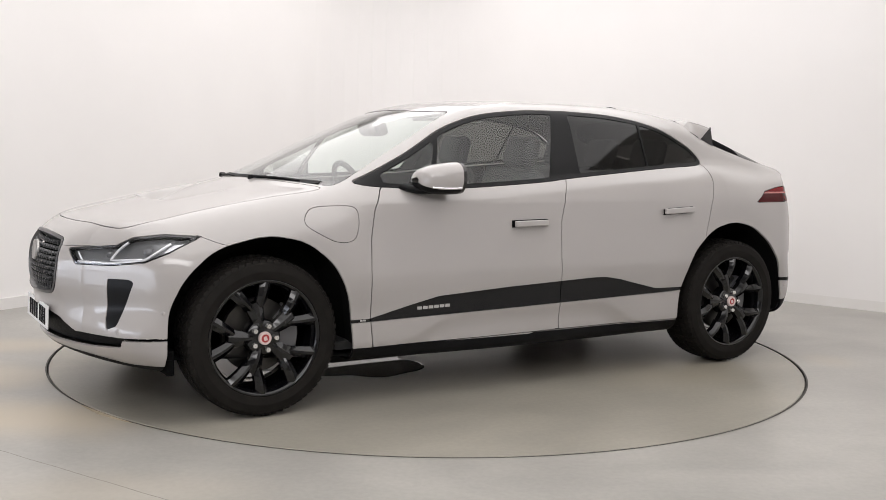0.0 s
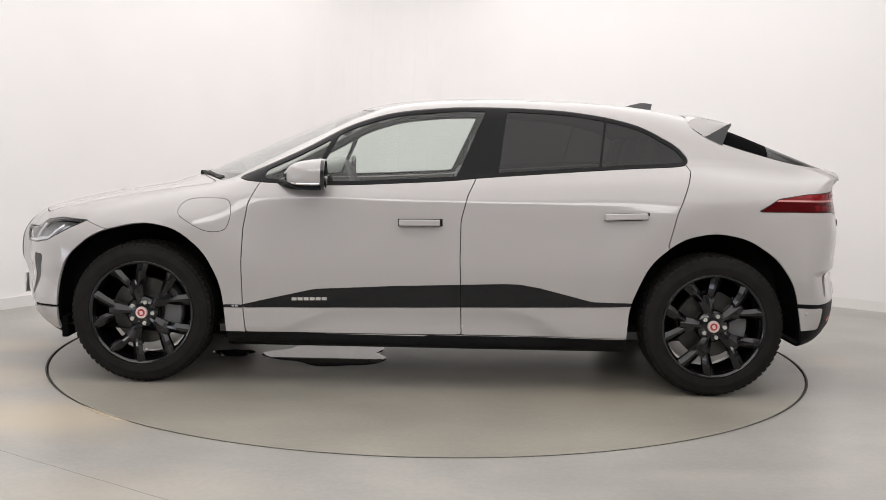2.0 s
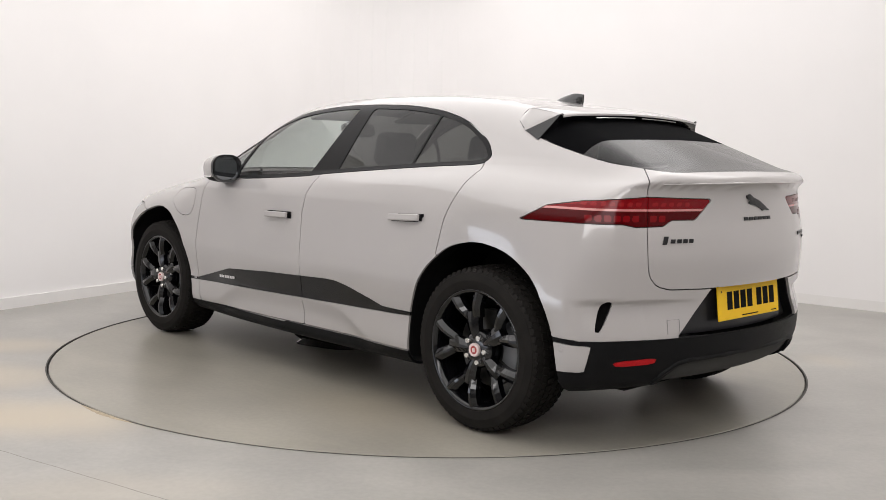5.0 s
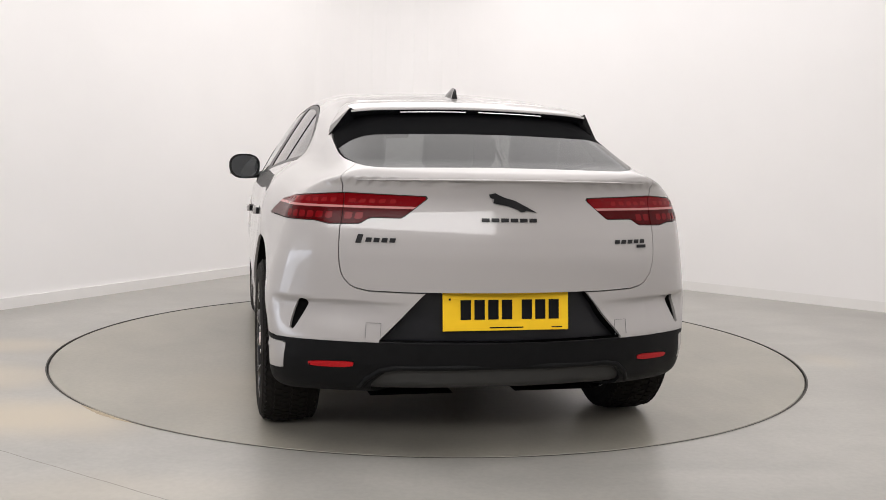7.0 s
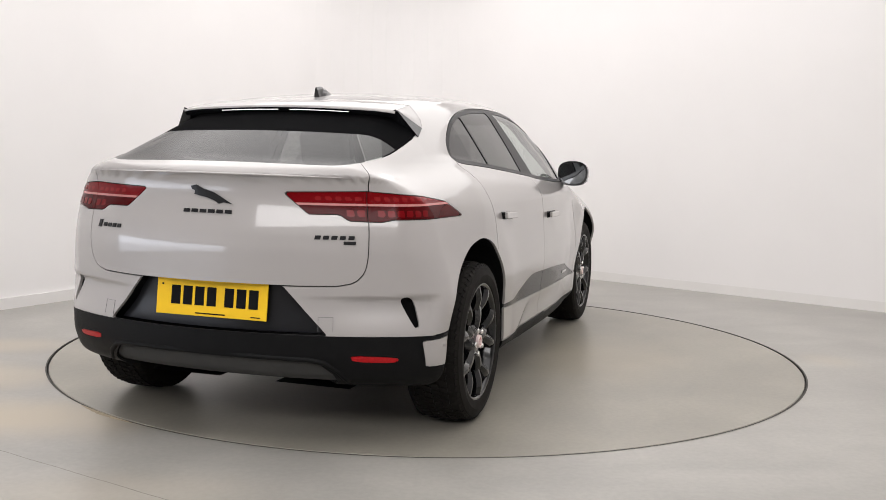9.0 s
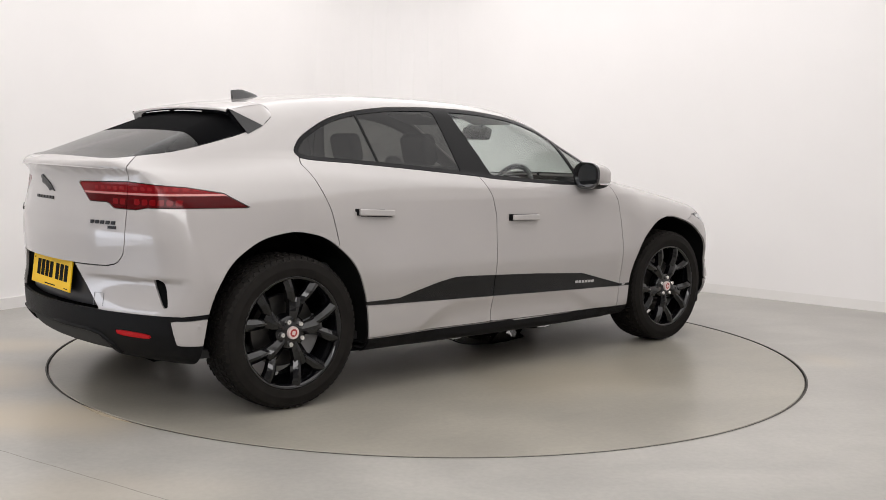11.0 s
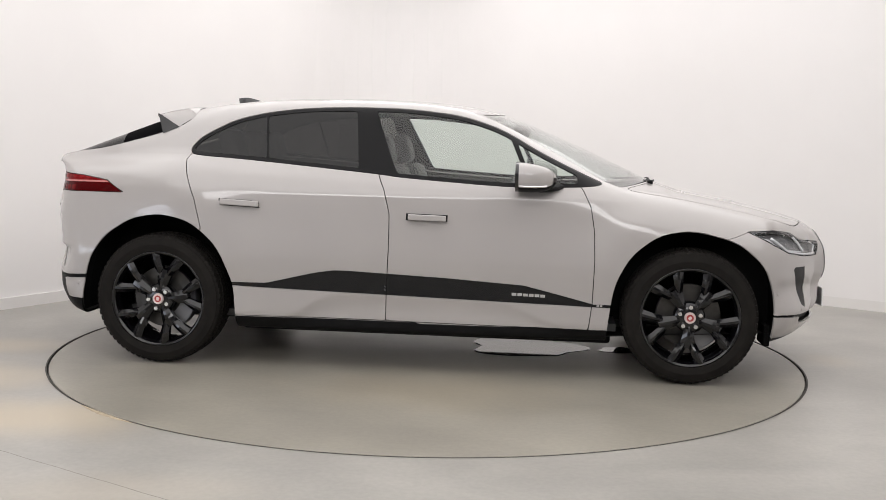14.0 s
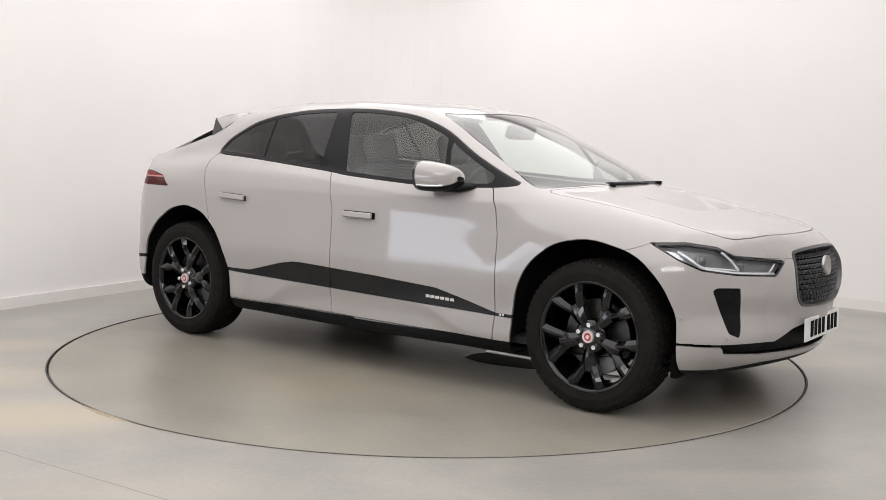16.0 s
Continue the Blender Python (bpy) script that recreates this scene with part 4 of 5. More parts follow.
def wheels():
    first = wheel()
    first.parent = CAR
    spots = ((1.495, .862, 0, 16), (-1.495, .938, 0, 16), (1.495, -.862, 180, -38), (-1.495, -.938, 180, -12))
    for i, (x, y, turn, roll) in enumerate(spots):
        m = pose(x, y, .375, 0, 0, turn) @ pose(0, 0, 0, 0, roll, 0)
        if i == 0:
            first.matrix_basis = m
        else:
            copy_thing(first, m)
    # wheel arch liners
    for poly, mid in ((ARCH_F, 1.49), (ARCH_R, -1.50)):
        for sgn in (1, -1):
            bm = bmesh.new()
            pts = np.array([(x, z) for x, z in rounded(poly, 2)])
            pts = pts[np.argsort(np.arctan2(pts[:, 1] - .25, pts[:, 0] - mid))]
            pts = pts[pts[:, 1] > .22]
            rings = []
            for x, z in pts:
                n = Vector((x - mid, 0, z - .35)).normalized()
                o = Vector((x, 0, z)) + n * .004
                y = skin(np.array([[o.x, .3, o.z]]), np.array([[o.x, 1.2, o.z]]))[0, 1]
                rings.append([bm.verts.new((o.x + n.x * d, sgn * yy, o.z + n.z * d)) for d, yy in ((-.004, y - .012), (.012, y - .05), (.03, y - .16), (.03, .50))])
            for p, q in zip(rings, rings[1:]):
                for j in range(3):
                    bm.faces.new((p[j], q[j], q[j + 1], p[j + 1]))
            c = bm.verts.new((mid, sgn * .50, .25))
            for p, q in zip(rings, rings[1:]):
                bm.faces.new((p[3], q[3], c))
            bmesh.ops.recalc_face_normals(bm, faces=bm.faces)
            part("wheel_arch_liner", bm, DARK_PLASTIC, CAR, "black wheel arch liner")


DARK_PLASTIC = material("liner_plastic", (.008, .008, .008), .8, 0, 0, .12, .2, 15)
wheels()


# ---- outer details ----
def on_side(x, z, out=0.0):
    """The place on the left flank at (x, z), and its normal."""
    p = skin(np.array([[x, .2, z]]), np.array([[x, 1.3, z]]))
    n = skin_normal(p)[0]
    return Vector(p[0] + n * out), Vector(n)


def on_rear(y, z, out=0.0):
    p = skin(np.array([[-1.0, y, z]]), np.array([[-2.7, y, z]]))
    n = skin_normal(p)[0]
    return Vector(p[0] + n * out), Vector(n)


def on_top(x, y, out=0.0):
    p = skin(np.array([[x, y, .8]]), np.array([[x, y, 1.9]]))
    n = skin_normal(p)[0]
    return Vector(p[0] + n * out), Vector(n)


def on_front(y, z, out=0.0):
    p = skin(np.array([[1.0, y, z]]), np.array([[2.7, y, z]]))
    n = skin_normal(p)[0]
    return Vector(p[0] + n * out), Vector(n)


def handles():
    """Flush bar handles, standing out of dark pockets."""
    for x0, x1, z0, z1 in ((.154, -.066, .882, .886), (-.903, -1.133, .930, .941)):
        for side in (0, 1):
            h = tagged(new("door_handle"), "white bar handle standing out of a black pocket")
            h.parent = CAR
            mid, n = on_side((x0 + x1) / 2, (z0 + z1) / 2)
            m = set_on(mid, n) @ pose(0, 0, 0, 0, 0, math.degrees(math.atan2(z1 - z0, x0 - x1)))
            w = x0 - x1
            for name, mat, b in (("pocket", BLACK_TRIM, (-w / 2 - .007, -.0185, -.015, w / 2 + .003, .0195, .0012)),
                                 ("grip", PAINT, (-w / 2 + .006, -.0165, .014, w / 2 - .003, .0165, .032)),
                                 ("stem", BLACK_TRIM, (-w / 2 + .004, -.015, -.004, w / 2 - .006, .015, .0155))):
                bm = bmesh.new()
                # local x runs to the car's tail on the left flank
                sx = Matrix.Diagonal((-1, 1, 1, 1))
                box(bm, *b, None, .006 if name == "grip" else 0, 3)
                bmesh.ops.transform(bm, matrix=m @ (Matrix.Identity(4) if (m @ Vector((1, 0, 0)) - m.translation).x > 0 else sx), verts=bm.verts)
                if side:
                    flip(bm)
                bmesh.ops.recalc_face_normals(bm, faces=bm.faces)
                part(name, bm, mat, h, smooth=False)


def mirrors():
    for side in (0, 1):
        unit = tagged(new("door_mirror"), "white-capped door mirror with a black foot")
        unit.parent = CAR
        cx, cy, cz = .545, .952, 1.128
        ny, nx = 36, 12
        shapes = {"cap": [], "base": []}

        def shell(u, a):
            # u: 0 at the glass edge, 1 at the nose; a: round
            k = math.cos(u * math.pi / 2) ** .52
            c, s = math.cos(a), math.sin(a)
            e = 2 / 2.5
            yy = math.copysign(abs(c) ** e, c) * .098 * k
            zz = math.copysign(abs(s) ** e, s) * (.074 if s > 0 else .086) * k
            return Vector((cx + .185 * math.sin(u * math.pi / 2) + .02 * (c < 0) * u * abs(c), cy + yy - .045 * u * u, cz + zz - .018 * u))

        for name, mat, lo, hi in (("cap", PAINT, -.62, math.pi + .50), ("base", BLACK_TRIM, math.pi + .50, 2 * math.pi - .62)):
            bm = bmesh.new()
            rows = [[bm.verts.new(shell(i / nx * .98, lo + (hi - lo) * j / ny)) for j in range(ny + 1)] for i in range(nx + 1)]
            for p, q in zip(rows, rows[1:]):
                for j in range(ny):
                    bm.faces.new((p[j], p[j + 1], q[j + 1], q[j]))
            bmesh.ops.recalc_face_normals(bm, faces=bm.faces)
            if side:
                flip(bm)
            part(name, bm, mat, unit, smooth=True)
        # bezel and glass
        bm = bmesh.new()
        ring = [shell(0, 2 * math.pi * j / 40) for j in range(40)]
        mid = Vector((cx, cy, cz))
        loops = [[bm.verts.new(mid + (v - mid) * k + Vector((d, 0, 0))) for v in ring] for k, d in ((1.0, .0), (1.0, -.018), (.86, -.018), (.84, .004))]
        for p, q in zip(loops, loops[1:]):
            for j in range(40):
                bm.faces.new((p[j], p[(j + 1) % 40], q[(j + 1) % 40], q[j]))
        bmesh.ops.recalc_face_normals(bm, faces=bm.faces)
        if side:
            flip(bm)
        part("bezel", bm, BLACK_GLOSS, unit, smooth=False)
        bm = bmesh.new()
        bm.faces.new([bm.verts.new(mid + (v - mid) * .845 + Vector((-.003, 0, 0))) for v in ring])
        if side:
            flip(bm)
        bmesh.ops.recalc_face_normals(bm, faces=bm.faces)
        part("mirror_glass", bm, MIRROR, unit, "mirror glass tinted grey for its dark reflection")
        # indicator strip
        bm = bmesh.new()
        tube(bm, [shell(u, -.56) + Vector((0, .003, 0)) for u in (.02, .15, .3, .45, .6)], .006)
        if side:
            flip(bm)
        part("indicator_strip", bm, CHROME, unit, "bright indicator strip")
        bm = bmesh.new()
        foot, _ = on_side(.74, 1.066)
        tube(bm, [Vector((.62, .95, 1.062)), Vector((.66, .92, 1.056)), Vector((.70, .885, 1.058)), foot + Vector((.01, -.03, .005))], lambda u: .034 + .014 * u, 14, .42)
        if side:
            flip(bm)
        part("foot", bm, BLACK_TRIM, unit, smooth=True)


def spoiler():
    unit = tagged(new("roof_spoiler"), "white roof spoiler with a gloss black underside")
    unit.parent = CAR
    n = 16
    half = .55

    def edge(y):
        return -1.662 + .10 * max(abs(y) - .15, 0) ** 2

    def top(x, y):
        z = spl(np.array([x]), (-1.34, 1.5035), (-1.45, 1.4945), (-1.56, 1.478), (-1.66, 1.452))[0]
        return z - .075 * y * y - .5 * max(abs(y) - .44, 0) ** 2

    bm = bmesh.new()
    ys = np.linspace(-half, half, 2 * n + 1)
    rows = []
    for k in range(11):
        u = k / 10
        row = []
        for y in ys:
            x0 = -1.405
            x = x0 + (edge(y) - x0) * u
            z = top(x, y)
            if u < .15:
                base, _ = on_top(x, y)
                z = base.z + .001 + (z - base.z) * u / .15
            row.append(bm.verts.new((x, y, z)))
        rows.append(row)
    row = [bm.verts.new(v.co + Vector((.002, 0, -.008))) for v in rows[-1]]
    rows.append(row)
    for p, q in zip(rows, rows[1:]):
        for j in range(2 * n):
            bm.faces.new((p[j], p[j + 1], q[j + 1], q[j]))
    bmesh.ops.recalc_face_normals(bm, faces=bm.faces)
    part("spoiler_top", bm, PAINT, unit, smooth=True)
    # underside, from the trailing edge forward and down on to the glass
    bm = bmesh.new()
    rows = []
    for u, drop in ((0, .008), (.06, .024), (.35, .042), (.7, .062), (1, .09)):
        row = []
        for y in ys:
            x = edge(y) + .006 + u * .16
            low = top(edge(y), y) - drop
            row.append(bm.verts.new((x, y, low)))
        rows.append(row)
    for p, q in zip(rows, rows[1:]):
        for j in range(2 * n):
            bm.faces.new((p[j], p[j + 1], q[j + 1], q[j]))
    bmesh.ops.recalc_face_normals(bm, faces=bm.faces)
    part("spoiler_underside", bm, BLACK_GLOSS, unit, "gloss black underside", True)
    # two bright slots in the trailing edge
    for a, b in ((.03, .33), (-.33, -.03)):
        bm = bmesh.new()
        tube(bm, [Vector((edge(y) - .001, y, top(edge(y), y) - .020)) for y in np.linspace(a, b, 8)], .004, 6)
        part("light_slot", bm, CHROME, unit, "thin bright slot of the high brake light")
    # white flanks from the top down to the blades
    def outside(p, out=.0015):
        a = anchor(np.array([p]))
        q = skin(a, a + (np.array([p]) - a) * 1.6)[0]
        n = Vector(q) - Vector(a[0])
        return Vector(q) + n.normalized() * max(out, (Vector(p) - Vector(a[0])).length - n.length)

    tri = [outside(Vector((-1.484, .622, 1.356)), .003), Vector((-1.577, .642, 1.317)), Vector((-1.640, .554, 1.440))]
    for sgn in (1, -1):
        bm = bmesh.new()
        rows = []
        for k in range(13):
            u = k / 12
            x = -1.405 + (edge(half) + 1.405) * u
            base = on_top(x, half)[0].z + .001
            hi = Vector((x, half - .002, base + (top(x, half) - base) * min(u / .15, 1) - .0005))
            if u < .34:
                lo = Vector((-1.42, .592, 1.40)).lerp(tri[0], u / .34)
            else:
                lo = tri[0].lerp(tri[2], (u - .34) / .66)
            row = []
            for w in (0, .25, .5, .75, 1):
                p = hi.lerp(lo, w)
                p.y += .010 * math.sin(math.pi * w) * (1 - u * .5)
                if u < .4 and w > 0:
                    q = outside(p)
                    if k == 0:
                        a = anchor(np.array([p]))
                        q = Vector(skin(a, a + (np.array([p]) - a) * 1.6)[0])
                    p = q
                row.append(bm.verts.new((p.x, p.y * sgn, p.z)))
            rows.append(row)
        for p, q in zip(rows, rows[1:]):
            for j in range(4):
                bm.faces.new((p[j], p[j + 1], q[j + 1], q[j]))
        bmesh.ops.recalc_face_normals(bm, faces=bm.faces)
        part("spoiler_flank", bm, PAINT, unit, smooth=True)
    # shut line between the roof and the spoiler
    for sgn in (1, -1):
        line = [Vector((-1.405, .40, 1.478)), Vector((-1.407, .47, 1.463)), Vector((-1.413, .54, 1.435)), Vector((-1.425, .592, 1.40)), tri[0].copy()]
        dense = [outside(a.lerp(b, k / 4), .0005) for a, b in zip(line, line[1:]) for k in range(4)]
        bm = bmesh.new()
        tube(bm, [Vector((p.x, p.y * sgn, p.z)) for p in dense], .0022, 6)
        part("shut_line", bm, BLACK_TRIM, unit, "dark gap beside the spoiler")
    # side blades
    for sgn in (1, -1):
        bm = bmesh.new()
        inner = [tri[0] + Vector((0, -.03, -.004)), tri[1] + Vector((-.01, -.09, .012)), tri[2] + Vector((.004, -.03, -.012))]
        a = [bm.verts.new((v.x, v.y * sgn, v.z)) for v in tri]
        b = [bm.verts.new((v.x, v.y * sgn, v.z)) for v in inner]
        bm.faces.new(a)
        bm.faces.new(b[::-1])
        for j in range(3):
            bm.faces.new((a[j], b[j], b[(j + 1) % 3], a[(j + 1) % 3]))
        bmesh.ops.recalc_face_normals(bm, faces=bm.faces)
        part("spoiler_blade", bm, BLACK_BLADE, unit, "satin black side blade")


def fin():
    bm = bmesh.new()
    base = [on_top(x, 0)[0].z for x in (-1.145, -1.31)]
    secs = []
    for u in np.linspace(0, 1, 9):
        x = -1.14 - .17 * u
        zb = base[0] + (base[1] - base[0]) * u - .004
        h = .006 + .046 * min(1, (u * 1.5)) ** .8 if u > 0 else .001
        w = .026 * math.sin(math.pi * min(.5 + u * .5, .92)) ** .5 * min(1, .3 + u * 2)
        secs.append([(x - .012 * k, w * s * (1 - k) ** .8 + .0025 * s, zb + h * k) for s, k in ((1, 0), (1, .35), (1, .75), (.5, 1), (-.5, 1), (-1, .75), (-1, .35), (-1, 0))])
    rows = [[bm.verts.new(p) for p in s] for s in secs]
    for p, q in zip(rows, rows[1:]):
        for j in range(7):
            bm.faces.new((p[j], p[j + 1], q[j + 1], q[j]))
    bm.faces.new(rows[0])
    bm.faces.new(rows[-1][::-1])
    bmesh.ops.recalc_face_normals(bm, faces=bm.faces)
    part("roof_aerial", bm, BLACK_GLOSS, CAR, "black shark-fin aerial")


def bars(unit, m, specs, mat, name="character_bar"):
    for x0, y0, x1, y1 in specs:
        bm = bmesh.new()
        box(bm, x0, y0, 0, x1, y1, .0015, m)
        bmesh.ops.recalc_face_normals(bm, faces=bm.faces)
        part(name, bm, mat, unit)


def plates():
    for rear in (True, False):
        unit = tagged(new("number_plate"), "yellow rear number plate with black bars" if rear else "white front number plate with black bars")
        unit.parent = CAR
        if rear:
            m = set_on(Vector((-2.305, 0, .624)), Vector((-1, 0, .12)))
            w, h = .262, .0775
        else:
            m = set_on(Vector((2.340, 0, .436)), Vector((1, 0, .03)))
            w, h = .26, .056
        bm = bmesh.new()
        box(bm, -w, -h, -.006, w, h, .002, None, .0018)
        bmesh.ops.transform(bm, matrix=m, verts=bm.verts)
        part("plate", bm, PLATE_YELLOW if rear else PLATE_WHITE, unit)
        k = m @ Matrix.Translation((0, 0, .002))
        top, low = (.046, -.033) if rear else (.039, -.040)
        bars(unit, k, [(-.19 + i * .057 + (.026 if i > 3 else 0), low, -.147 + i * .057 + (.026 if i > 3 else 0), top) for i in range(7)], INK)
        if rear:
            bars(unit, k, [(-.07, -.068, .07, -.063), (.19, -.068, .235, -.064)], INK, "small_print")
            bars(unit, k, [(-.238, .045, -.230, .053)], INK, "screw")


def badges():
    """Maker's marks as plain shapes."""
    def rear_bars(specs, label):
        unit = tagged(new("rear_badge"), label)
        unit.parent = CAR
        for y0, y1, z0, z1, lean in specs:
            p, n = on_rear((y0 + y1) / 2, (z0 + z1) / 2, .001)
            m = set_on(p, n)
            bm = bmesh.new()
            g = box(bm, -abs(y1 - y0) / 2, -(z1 - z0) / 2, 0, abs(y1 - y0) / 2, (z1 - z0) / 2, .004, None, .001, 1)
            for v in bm.verts:
                v.co.x += v.co.y * lean
            bmesh.ops.transform(bm, matrix=m, verts=bm.verts)
            part("badge_bar", bm, BADGE, unit)

    rear_bars([(.117 - i * .039, .086 - i * .039, .983, .998, 0) for i in range(6)], "dark plain letter bars under the emblem")
    rear_bars([(.60, .578, .893, .927, .3)] + [(.566 - i * .030, .543 - i * .030, .898, .915, .2) for i in range(4)], "dark plain model badge bars")
    rear_bars([(-.462 - i * .032, -.486 - i * .032, .893, .909, .2) for i in range(5)] + [(-.572, -.622, .874, .887, 0)], "dark plain version badge bars")
    # emblem: one sleek slanting shape
    unit = tagged(new("rear_emblem"), "dark sleek slanting emblem")
    unit.parent = CAR
    bm = bmesh.new()
    out = [(.088, 1.092), (.062, 1.098), (.03, 1.082), (-.02, 1.068), (-.055, 1.05), (-.108, 1.022), (-.07, 1.028), (-.045, 1.022), (-.03, 1.032), (.01, 1.046), (.045, 1.052), (.07, 1.058), (.055, 1.07), (.082, 1.078)]
    f, b = [], []
    for y, z in out:
        p, n = on_rear(y, z)
        f.append(bm.verts.new(p + n * .006))
        b.append(bm.verts.new(p + n * .0005))
    bm.faces.new(f)
    bm.faces.new(b[::-1])
    for j in range(len(f)):
        bm.faces.new((f[j], b[j], b[(j + 1) % len(f)], f[(j + 1) % len(f)]))
    bmesh.ops.triangulate(bm, faces=[q for q in bm.faces if len(q.verts) > 4])
    bmesh.ops.recalc_face_normals(bm, faces=bm.faces)
    part("emblem_shape", bm, BADGE, unit)
    # pale bars on the cladding
    for side in (0, 1):
        unit = tagged(new("side_badge"), "small pale bars on the black cladding")
        unit.parent = CAR
        marks = [(.704 - i * .0315, .026, .462 + .0012 * i, .016) for i in range(6)] + [(1.018, .014, .4215, .009), (1.000, .014, .4215, .009)]
        for x, w, z, h in marks:
            p, n = on_side(x - w / 2, z + h / 2, -.0025)
            bm = bmesh.new()
            box(bm, -w / 2, -h / 2, 0, w / 2, h / 2, .003)
            bmesh.ops.transform(bm, matrix=set_on(p, n), verts=bm.verts)
            if side:
                flip(bm)
            bmesh.ops.recalc_face_normals(bm, faces=bm.faces)
            part("badge_bar", bm, CHROME, unit)


def wipers():
    for name, y0, y1, back in (("wiper", .52, .20, .004), ("wiper", .02, -.30, -.006)):
        unit = tagged(new(name), "black windscreen wiper lying along the cowl")
        unit.parent = CAR
        pts, arm = [], []
        for y in np.linspace(y0, y1, 12):
            x = spl(np.array([abs(y)]), (0, 1.335), (.15, 1.318), (.46, 1.215), (.67, 1.10))[0] - back
            p, n = on_top(x, y, .004)
            pts.append(p)
            arm.append(p + n * .004 + Vector((.03 * abs(y - y0), 0, -.01 * abs(y - y0))))
        bm = bmesh.new()
        tube(bm, pts, .0035, 6)
        part("blade", bm, BLACK_TRIM, unit)
        bm = bmesh.new()
        tube(bm, arm[3:], lambda u: .003 + .003 * u, 6)
        part("arm", bm, BLACK_TRIM, unit)
        bm = bmesh.new()
        lathe(bm, [(.001, .008), (.014, .007), (.018, 0), (.018, -.02)], 16, "z")
        bmesh.ops.translate(bm, vec=arm[-1], verts=bm.verts)
        bmesh.ops.recalc_face_normals(bm, faces=bm.faces)
        part("pivot", bm, BLACK_TRIM, unit)
    bm = bmesh.new()
    rows = []
    for y in np.linspace(-.30, .62, 31):
        x = spl(np.array([abs(y)]), (0, 1.335), (.15, 1.318), (.46, 1.215), (.67, 1.10))[0]
        rows.append([bm.verts.new(on_top(x + d, y, .001)[0]) for d in (-.026, -.014, -.004, .006)])
    for p, q in zip(rows, rows[1:]):
        for j in range(3):
            bm.faces.new((p[j], p[j + 1], q[j + 1], q[j]))
    bmesh.ops.recalc_face_normals(bm, faces=bm.faces)
    part("cowl_strip", bm, BLACK_TRIM, CAR, "black cowl strip")


def small_things():
    # parking sensors
    for x, y, z, where in ((0, .816, .518, "side"), (0, .677, .424, "front"), (0, .897, .450, "back")):
        for sgn in (1, -1):
            if where == "side":
                p, n = on_side(1.957, .518)
            elif where == "front":
                p, n = on_front(.677, .424)
            else:
                p, n = on_side(-1.977, .450)
            bm = bmesh.new()
            lathe(bm, [(.001, .0035), (.008, .003), (.0105, .0005), (.0118, .002), (.0128, -.002)], 18, "z")
            bmesh.ops.transform(bm, matrix=set_on(p, n), verts=bm.verts)
            if sgn < 0:
                flip(bm)
            bmesh.ops.recalc_face_normals(bm, faces=bm.faces)
            part("parking_sensor", bm, PAINT, CAR, "small round parking sensor", True)
    # lip along the tail's lower edge
    bm = bmesh.new()
    pts = []
    for y, z in ((.575, .300), (.550, .345), (.50, .385), (.44, .397), (.2, .402), (-.2, .402), (-.44, .397), (-.50, .385), (-.550, .345), (-.575, .300)):
        p, n = on_rear(y, z, -.002)
        pts.append(p)
    dense = [a.lerp(b, k / 4) for a, b in zip(pts, pts[1:]) for k in range(4)] + [pts[-1]]
    tube(bm, dense, .012, 10)
    part("diffuser_lip", bm, BLACK_TRIM, CAR, "black lip round the rear diffuser", True)
    # lip on the tailgate's upper edge
    bm = bmesh.new()
    ys = np.linspace(-.60, .60, 25)
    curve = np.polyfit(ys ** 2, [on_rear(y, 1.148 - .02 * y * y)[0].x for y in ys], 2)
    pts = [Vector((np.polyval(curve, y * y) - .003, y, 1.148 - .02 * y * y)) for y in ys]
    tube(bm, pts, lambda u: .008 * math.sin(math.pi * min(max(u, .03), .97)) ** .4, 10, .6)
    part("tailgate_lip", bm, PAINT, CAR, "white lip along the tailgate edge", True)
    # mud flaps ahead of the front wheels
    for sgn in (1, -1):
        bm = bmesh.new()
        box(bm, 1.90, .62, .225, 1.935, .80, .34, None, .008)
        if sgn < 0:
            flip(bm)
        part("air_deflector", bm, DARK, CAR, "black rubber air deflector")
    # battery tray and suspension seen below
    bm = bmesh.new()
    box(bm, -1.08, -.68, .178, 1.08, .68, .245, None, .02)
    part("battery_tray", bm, BLACK_TRIM, CAR, "dark battery tray")
    for x in (1.495, -1.495):
        bm = bmesh.new()
        tube(bm, [Vector((x, -.72, .34)), Vector((x, -.3, .30)), Vector((x, .3, .30)), Vector((x, .72, .34))], .035, 10)
        part("suspension_arm", bm, BLACK_TRIM, CAR, "dark suspension arm", True)
    # tow-eye cover lines
    for y in (.532, -.507):
        p, n = on_rear(y, .545, .0008)
        bm = bmesh.new()
        for b in ((-.03, .030, .03, .0315), (-.031, -.03, -.0295, .0315), (.0295, -.03, .031, .0315)):
            box(bm, b[0], b[1], 0, b[2], b[3], .0012, set_on(p, n))
        part("cover_line", bm, LAMP_GREY, CAR, "thin outline of a tow-eye cover")


# The mirror's dark tint stands in for the dark surroundings it reflects.
MIRROR = material("darkened_mirror", (.22, .23, .24), .03, 1)
BADGE = material("gloss_black_badge", (.012, .012, .013), .3, 0, 0, .25)
BLACK_BLADE = material("satin_black_blade", (.007, .007, .008), .22)
handles()
mirrors()
spoiler()
fin()
plates()
badges()
wipers()
small_things()


# ---- the cabin seen through the glass ----
def cushion(bm, sx, sy, sz, m, soft=.05):
    box(bm, -sx / 2, -sy / 2, -sz / 2, sx / 2, sy / 2, sz / 2, m, soft, 4)


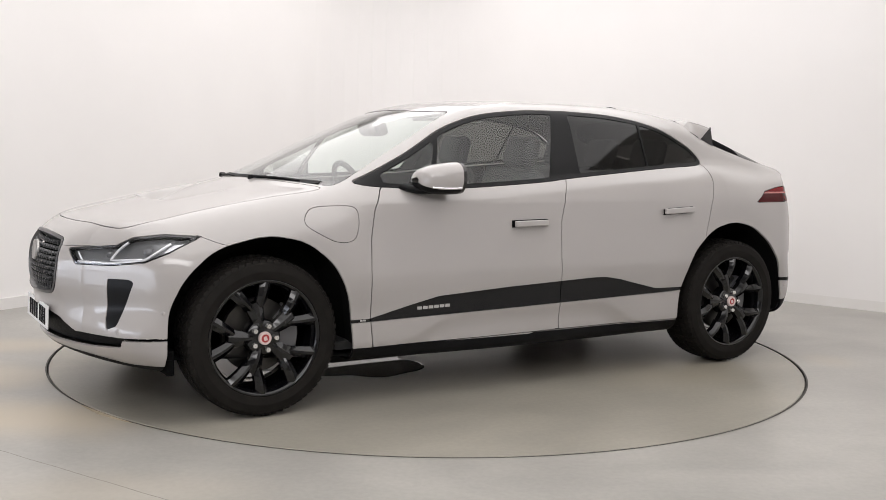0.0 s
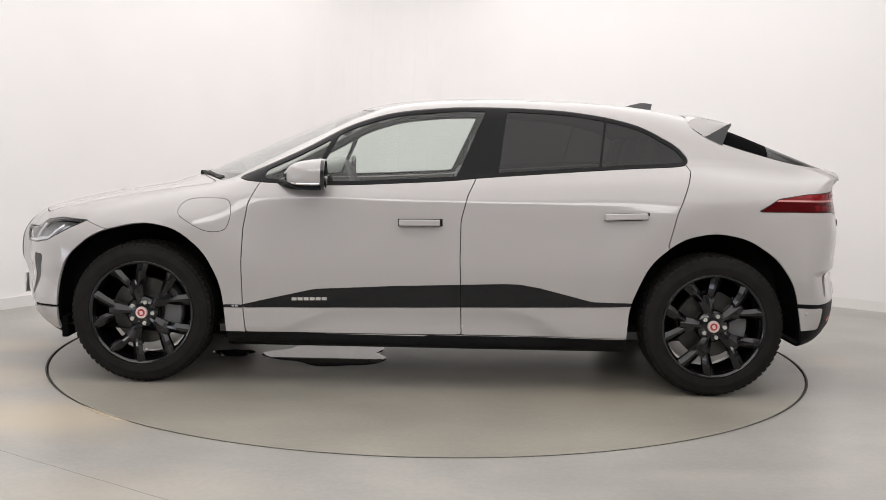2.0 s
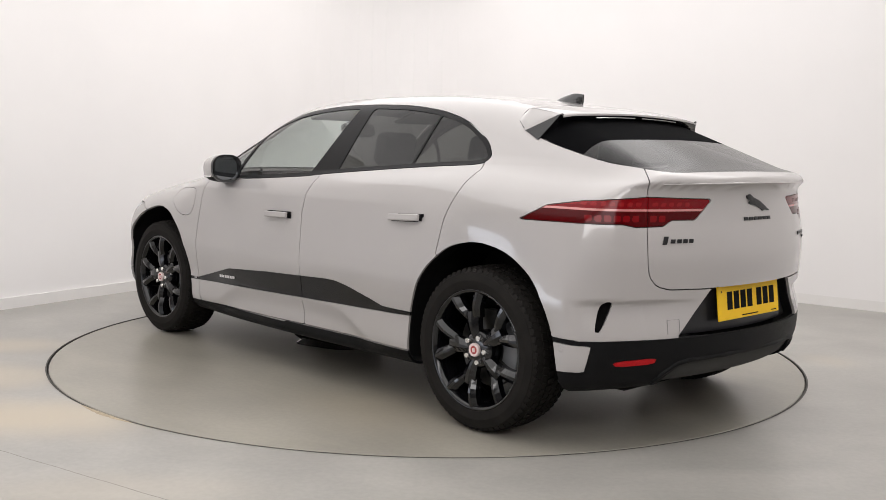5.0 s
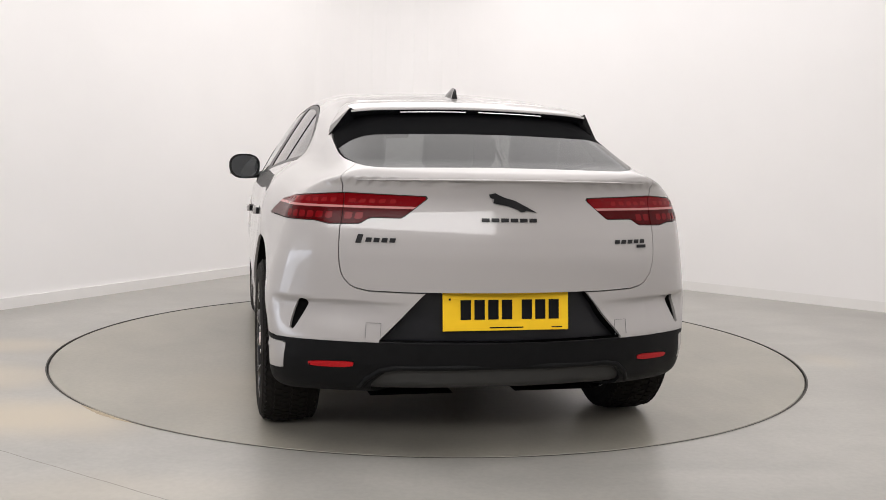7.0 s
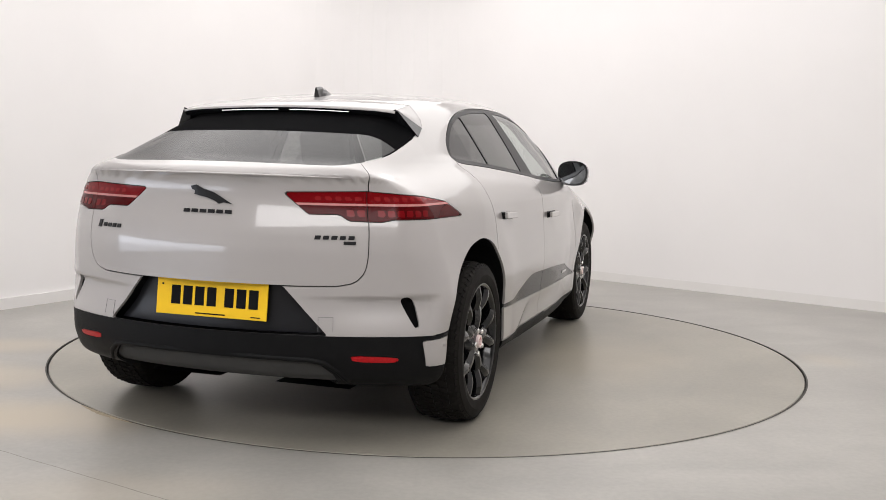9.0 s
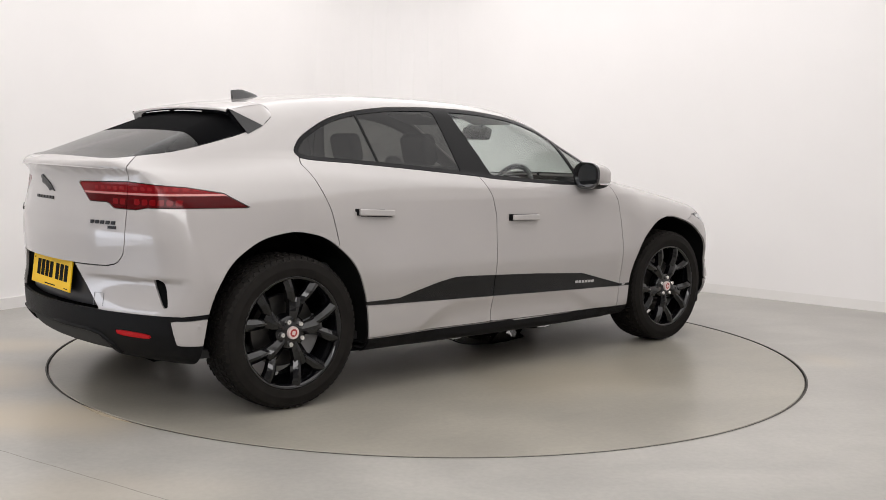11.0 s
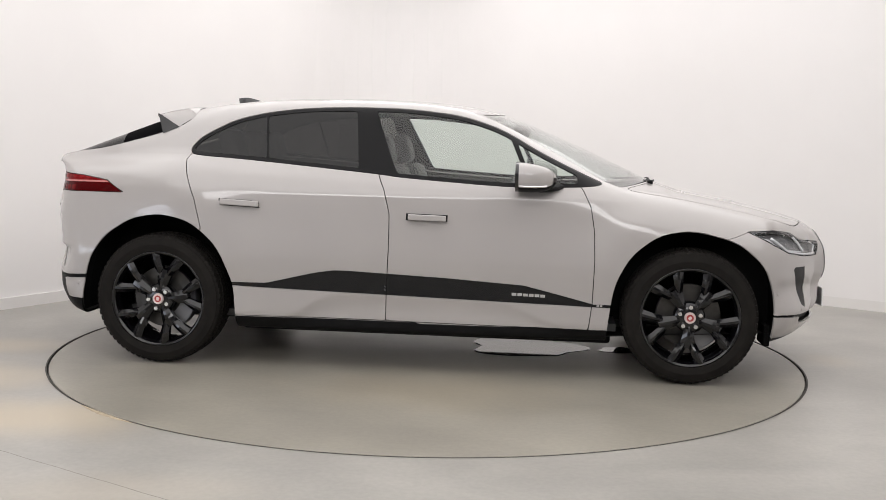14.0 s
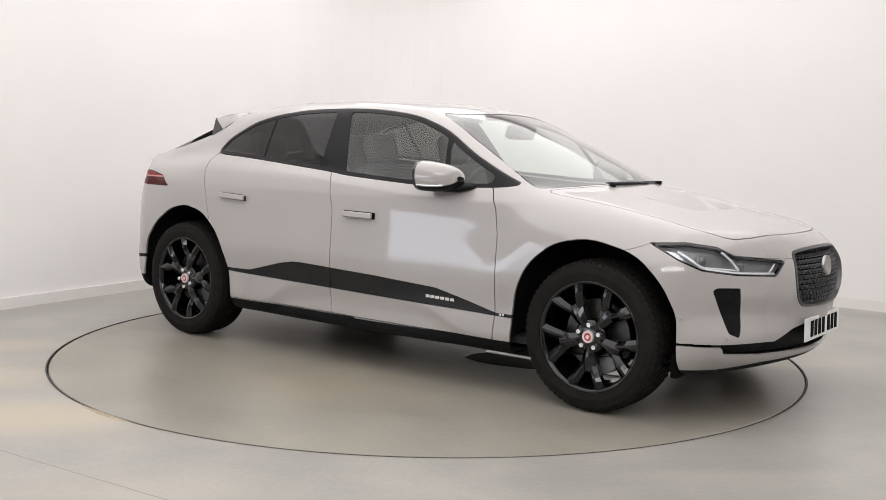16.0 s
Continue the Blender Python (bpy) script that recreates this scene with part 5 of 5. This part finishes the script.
def seat(x, y, name="front_seat", wide=.50):
    s = tagged(new(name), "charcoal leather seat with a headrest")
    s.parent = CAR
    specs = (("seat_cushion", .52, wide, .16, pose(x + .28, y, .52, 0, -8, 0), .05),
             ("backrest", .15, wide, .62, pose(x - .06, y, .86, 0, -18, 0), .06),
             ("headrest", .10, .26, .19, pose(x - .19, y, 1.255, 0, -14, 0), .045))
    for n, a, b, c, m, k in specs:
        bm = bmesh.new()
        cushion(bm, a, b, c, m, k)
        part(n, bm, SEAT, s, smooth=True)
    bm = bmesh.new()
    for d in (-.06, .06):
        tube(bm, [Vector((x - .17, y + d, 1.10)), Vector((x - .19, y + d, 1.2))], .007, 8)
    part("headrest_posts", bm, STEEL, s)


def cabin():
    for y in (.37, -.37):
        seat(-.10, y)
    for y in (.45, 0, -.45):
        seat(-1.02, y, "rear_seat", .44)
    bm = bmesh.new()
    rows = []
    for y in np.linspace(-.74, .74, 25):
        bulge = .03 * bump(np.array(y), -.37, .2)
        rows.append([bm.verts.new(p) for p in ((1.18, y, 1.02), (1.0, y, 1.045 - .03 * y * y), (.84, y, 1.045 + bulge), (.74, y, 1.01 + bulge), (.70, y, .93), (.74, y, .80), (.80, y, .5))])
    for p, q in zip(rows, rows[1:]):
        for j in range(6):
            bm.faces.new((p[j], p[j + 1], q[j + 1], q[j]))
    bmesh.ops.recalc_face_normals(bm, faces=bm.faces)
    part("dashboard", bm, DASH, CAR, "dark soft dashboard", True)
    bm = bmesh.new()
    box(bm, -1.9, -.78, .27, 1.1, .78, .31)
    part("cabin_floor", bm, DASH, CAR, "dark carpeted cabin floor")
    bm = bmesh.new()
    box(bm, -.25, -.11, .31, .75, .11, .72, None, .03)
    part("centre_console", bm, DASH, CAR, "dark centre console")
    w = tagged(new("steering_wheel"), "dark leather steering wheel")
    w.parent = CAR
    m = pose(.46, -.37, 1.0, 0, -66, 0)
    bm = bmesh.new()
    n, k = 40, 10
    ring = [[bm.verts.new(((.178 + .017 * math.cos(b)) * math.cos(a), (.178 + .017 * math.cos(b)) * math.sin(a), .017 * math.sin(b))) for b in [2 * math.pi * j / k for j in range(k)]] for a in [2 * math.pi * i / n for i in range(n)]]
    for i in range(n):
        for j in range(k):
            bm.faces.new((ring[i][j], ring[(i + 1) % n][j], ring[(i + 1) % n][(j + 1) % k], ring[i][(j + 1) % k]))
    bmesh.ops.transform(bm, matrix=m, verts=bm.verts)
    bmesh.ops.recalc_face_normals(bm, faces=bm.faces)
    part("wheel_rim", bm, SEAT, w, smooth=True)
    bm = bmesh.new()
    box(bm, -.05, -.065, -.03, .05, .065, .015, m, .015)
    box(bm, -.018, -.17, -.012, .018, .17, .004, m, .006)
    box(bm, -.17, -.018, -.012, 0, .018, .004, m, .006)
    part("wheel_hub", bm, DASH, w)
    bm = bmesh.new()
    box(bm, -.03, -.12, -.04, .03, .12, .04, pose(.50, 0, 1.37, 0, 20, 0), .015)
    part("interior_mirror", bm, DASH, CAR, "dark interior mirror")
    bm = bmesh.new()
    box(bm, -.05, -.08, -.05, .05, .08, .03, pose(.52, 0, 1.39, 0, 22, 0), .02)
    part("sensor_housing", bm, DASH, CAR, "dark sensor housing behind the windscreen")
    for sgn in (1, -1):
        bm = bmesh.new()
        box(bm, -.11, -.17, -.01, .10, .17, .01, pose(.24, sgn * .33, 1.455, 0, 17, 0), .008)
        part("sun_visor", bm, HEADLINER, CAR, "pale folded sun visor")


cabin()


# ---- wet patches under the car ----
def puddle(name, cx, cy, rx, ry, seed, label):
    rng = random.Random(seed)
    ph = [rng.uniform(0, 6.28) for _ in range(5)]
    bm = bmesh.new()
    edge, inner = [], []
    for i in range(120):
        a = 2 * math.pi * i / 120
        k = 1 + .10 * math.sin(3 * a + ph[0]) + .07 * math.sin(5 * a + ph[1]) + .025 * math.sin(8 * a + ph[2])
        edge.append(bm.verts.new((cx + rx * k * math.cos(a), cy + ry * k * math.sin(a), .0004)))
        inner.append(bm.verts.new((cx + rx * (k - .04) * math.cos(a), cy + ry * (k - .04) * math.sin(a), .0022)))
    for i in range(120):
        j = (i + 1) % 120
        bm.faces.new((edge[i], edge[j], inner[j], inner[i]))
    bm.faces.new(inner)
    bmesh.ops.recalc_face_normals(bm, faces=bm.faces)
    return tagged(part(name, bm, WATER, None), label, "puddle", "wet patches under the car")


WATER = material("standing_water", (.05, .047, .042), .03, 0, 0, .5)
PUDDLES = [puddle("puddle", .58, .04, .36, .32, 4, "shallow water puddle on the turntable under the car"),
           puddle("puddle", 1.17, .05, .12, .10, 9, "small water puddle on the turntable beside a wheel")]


# ---- movement: the turntable and the car on it turn together ----
def motions():
    times = [k * .5 for k in range(33)]
    off = Vector((.019, .183, 0))
    rows = []
    for t in times:
        turn = pose(0, 0, 0, 0, 0, heading(t))
        rows.append((t, turn @ Matrix.Translation(off)))
    walk(CAR, rows)
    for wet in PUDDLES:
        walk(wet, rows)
    walk(TABLE, [(t, pose(*C_TABLE, 0, 0, 0, heading(t))) for t in times])


motions()
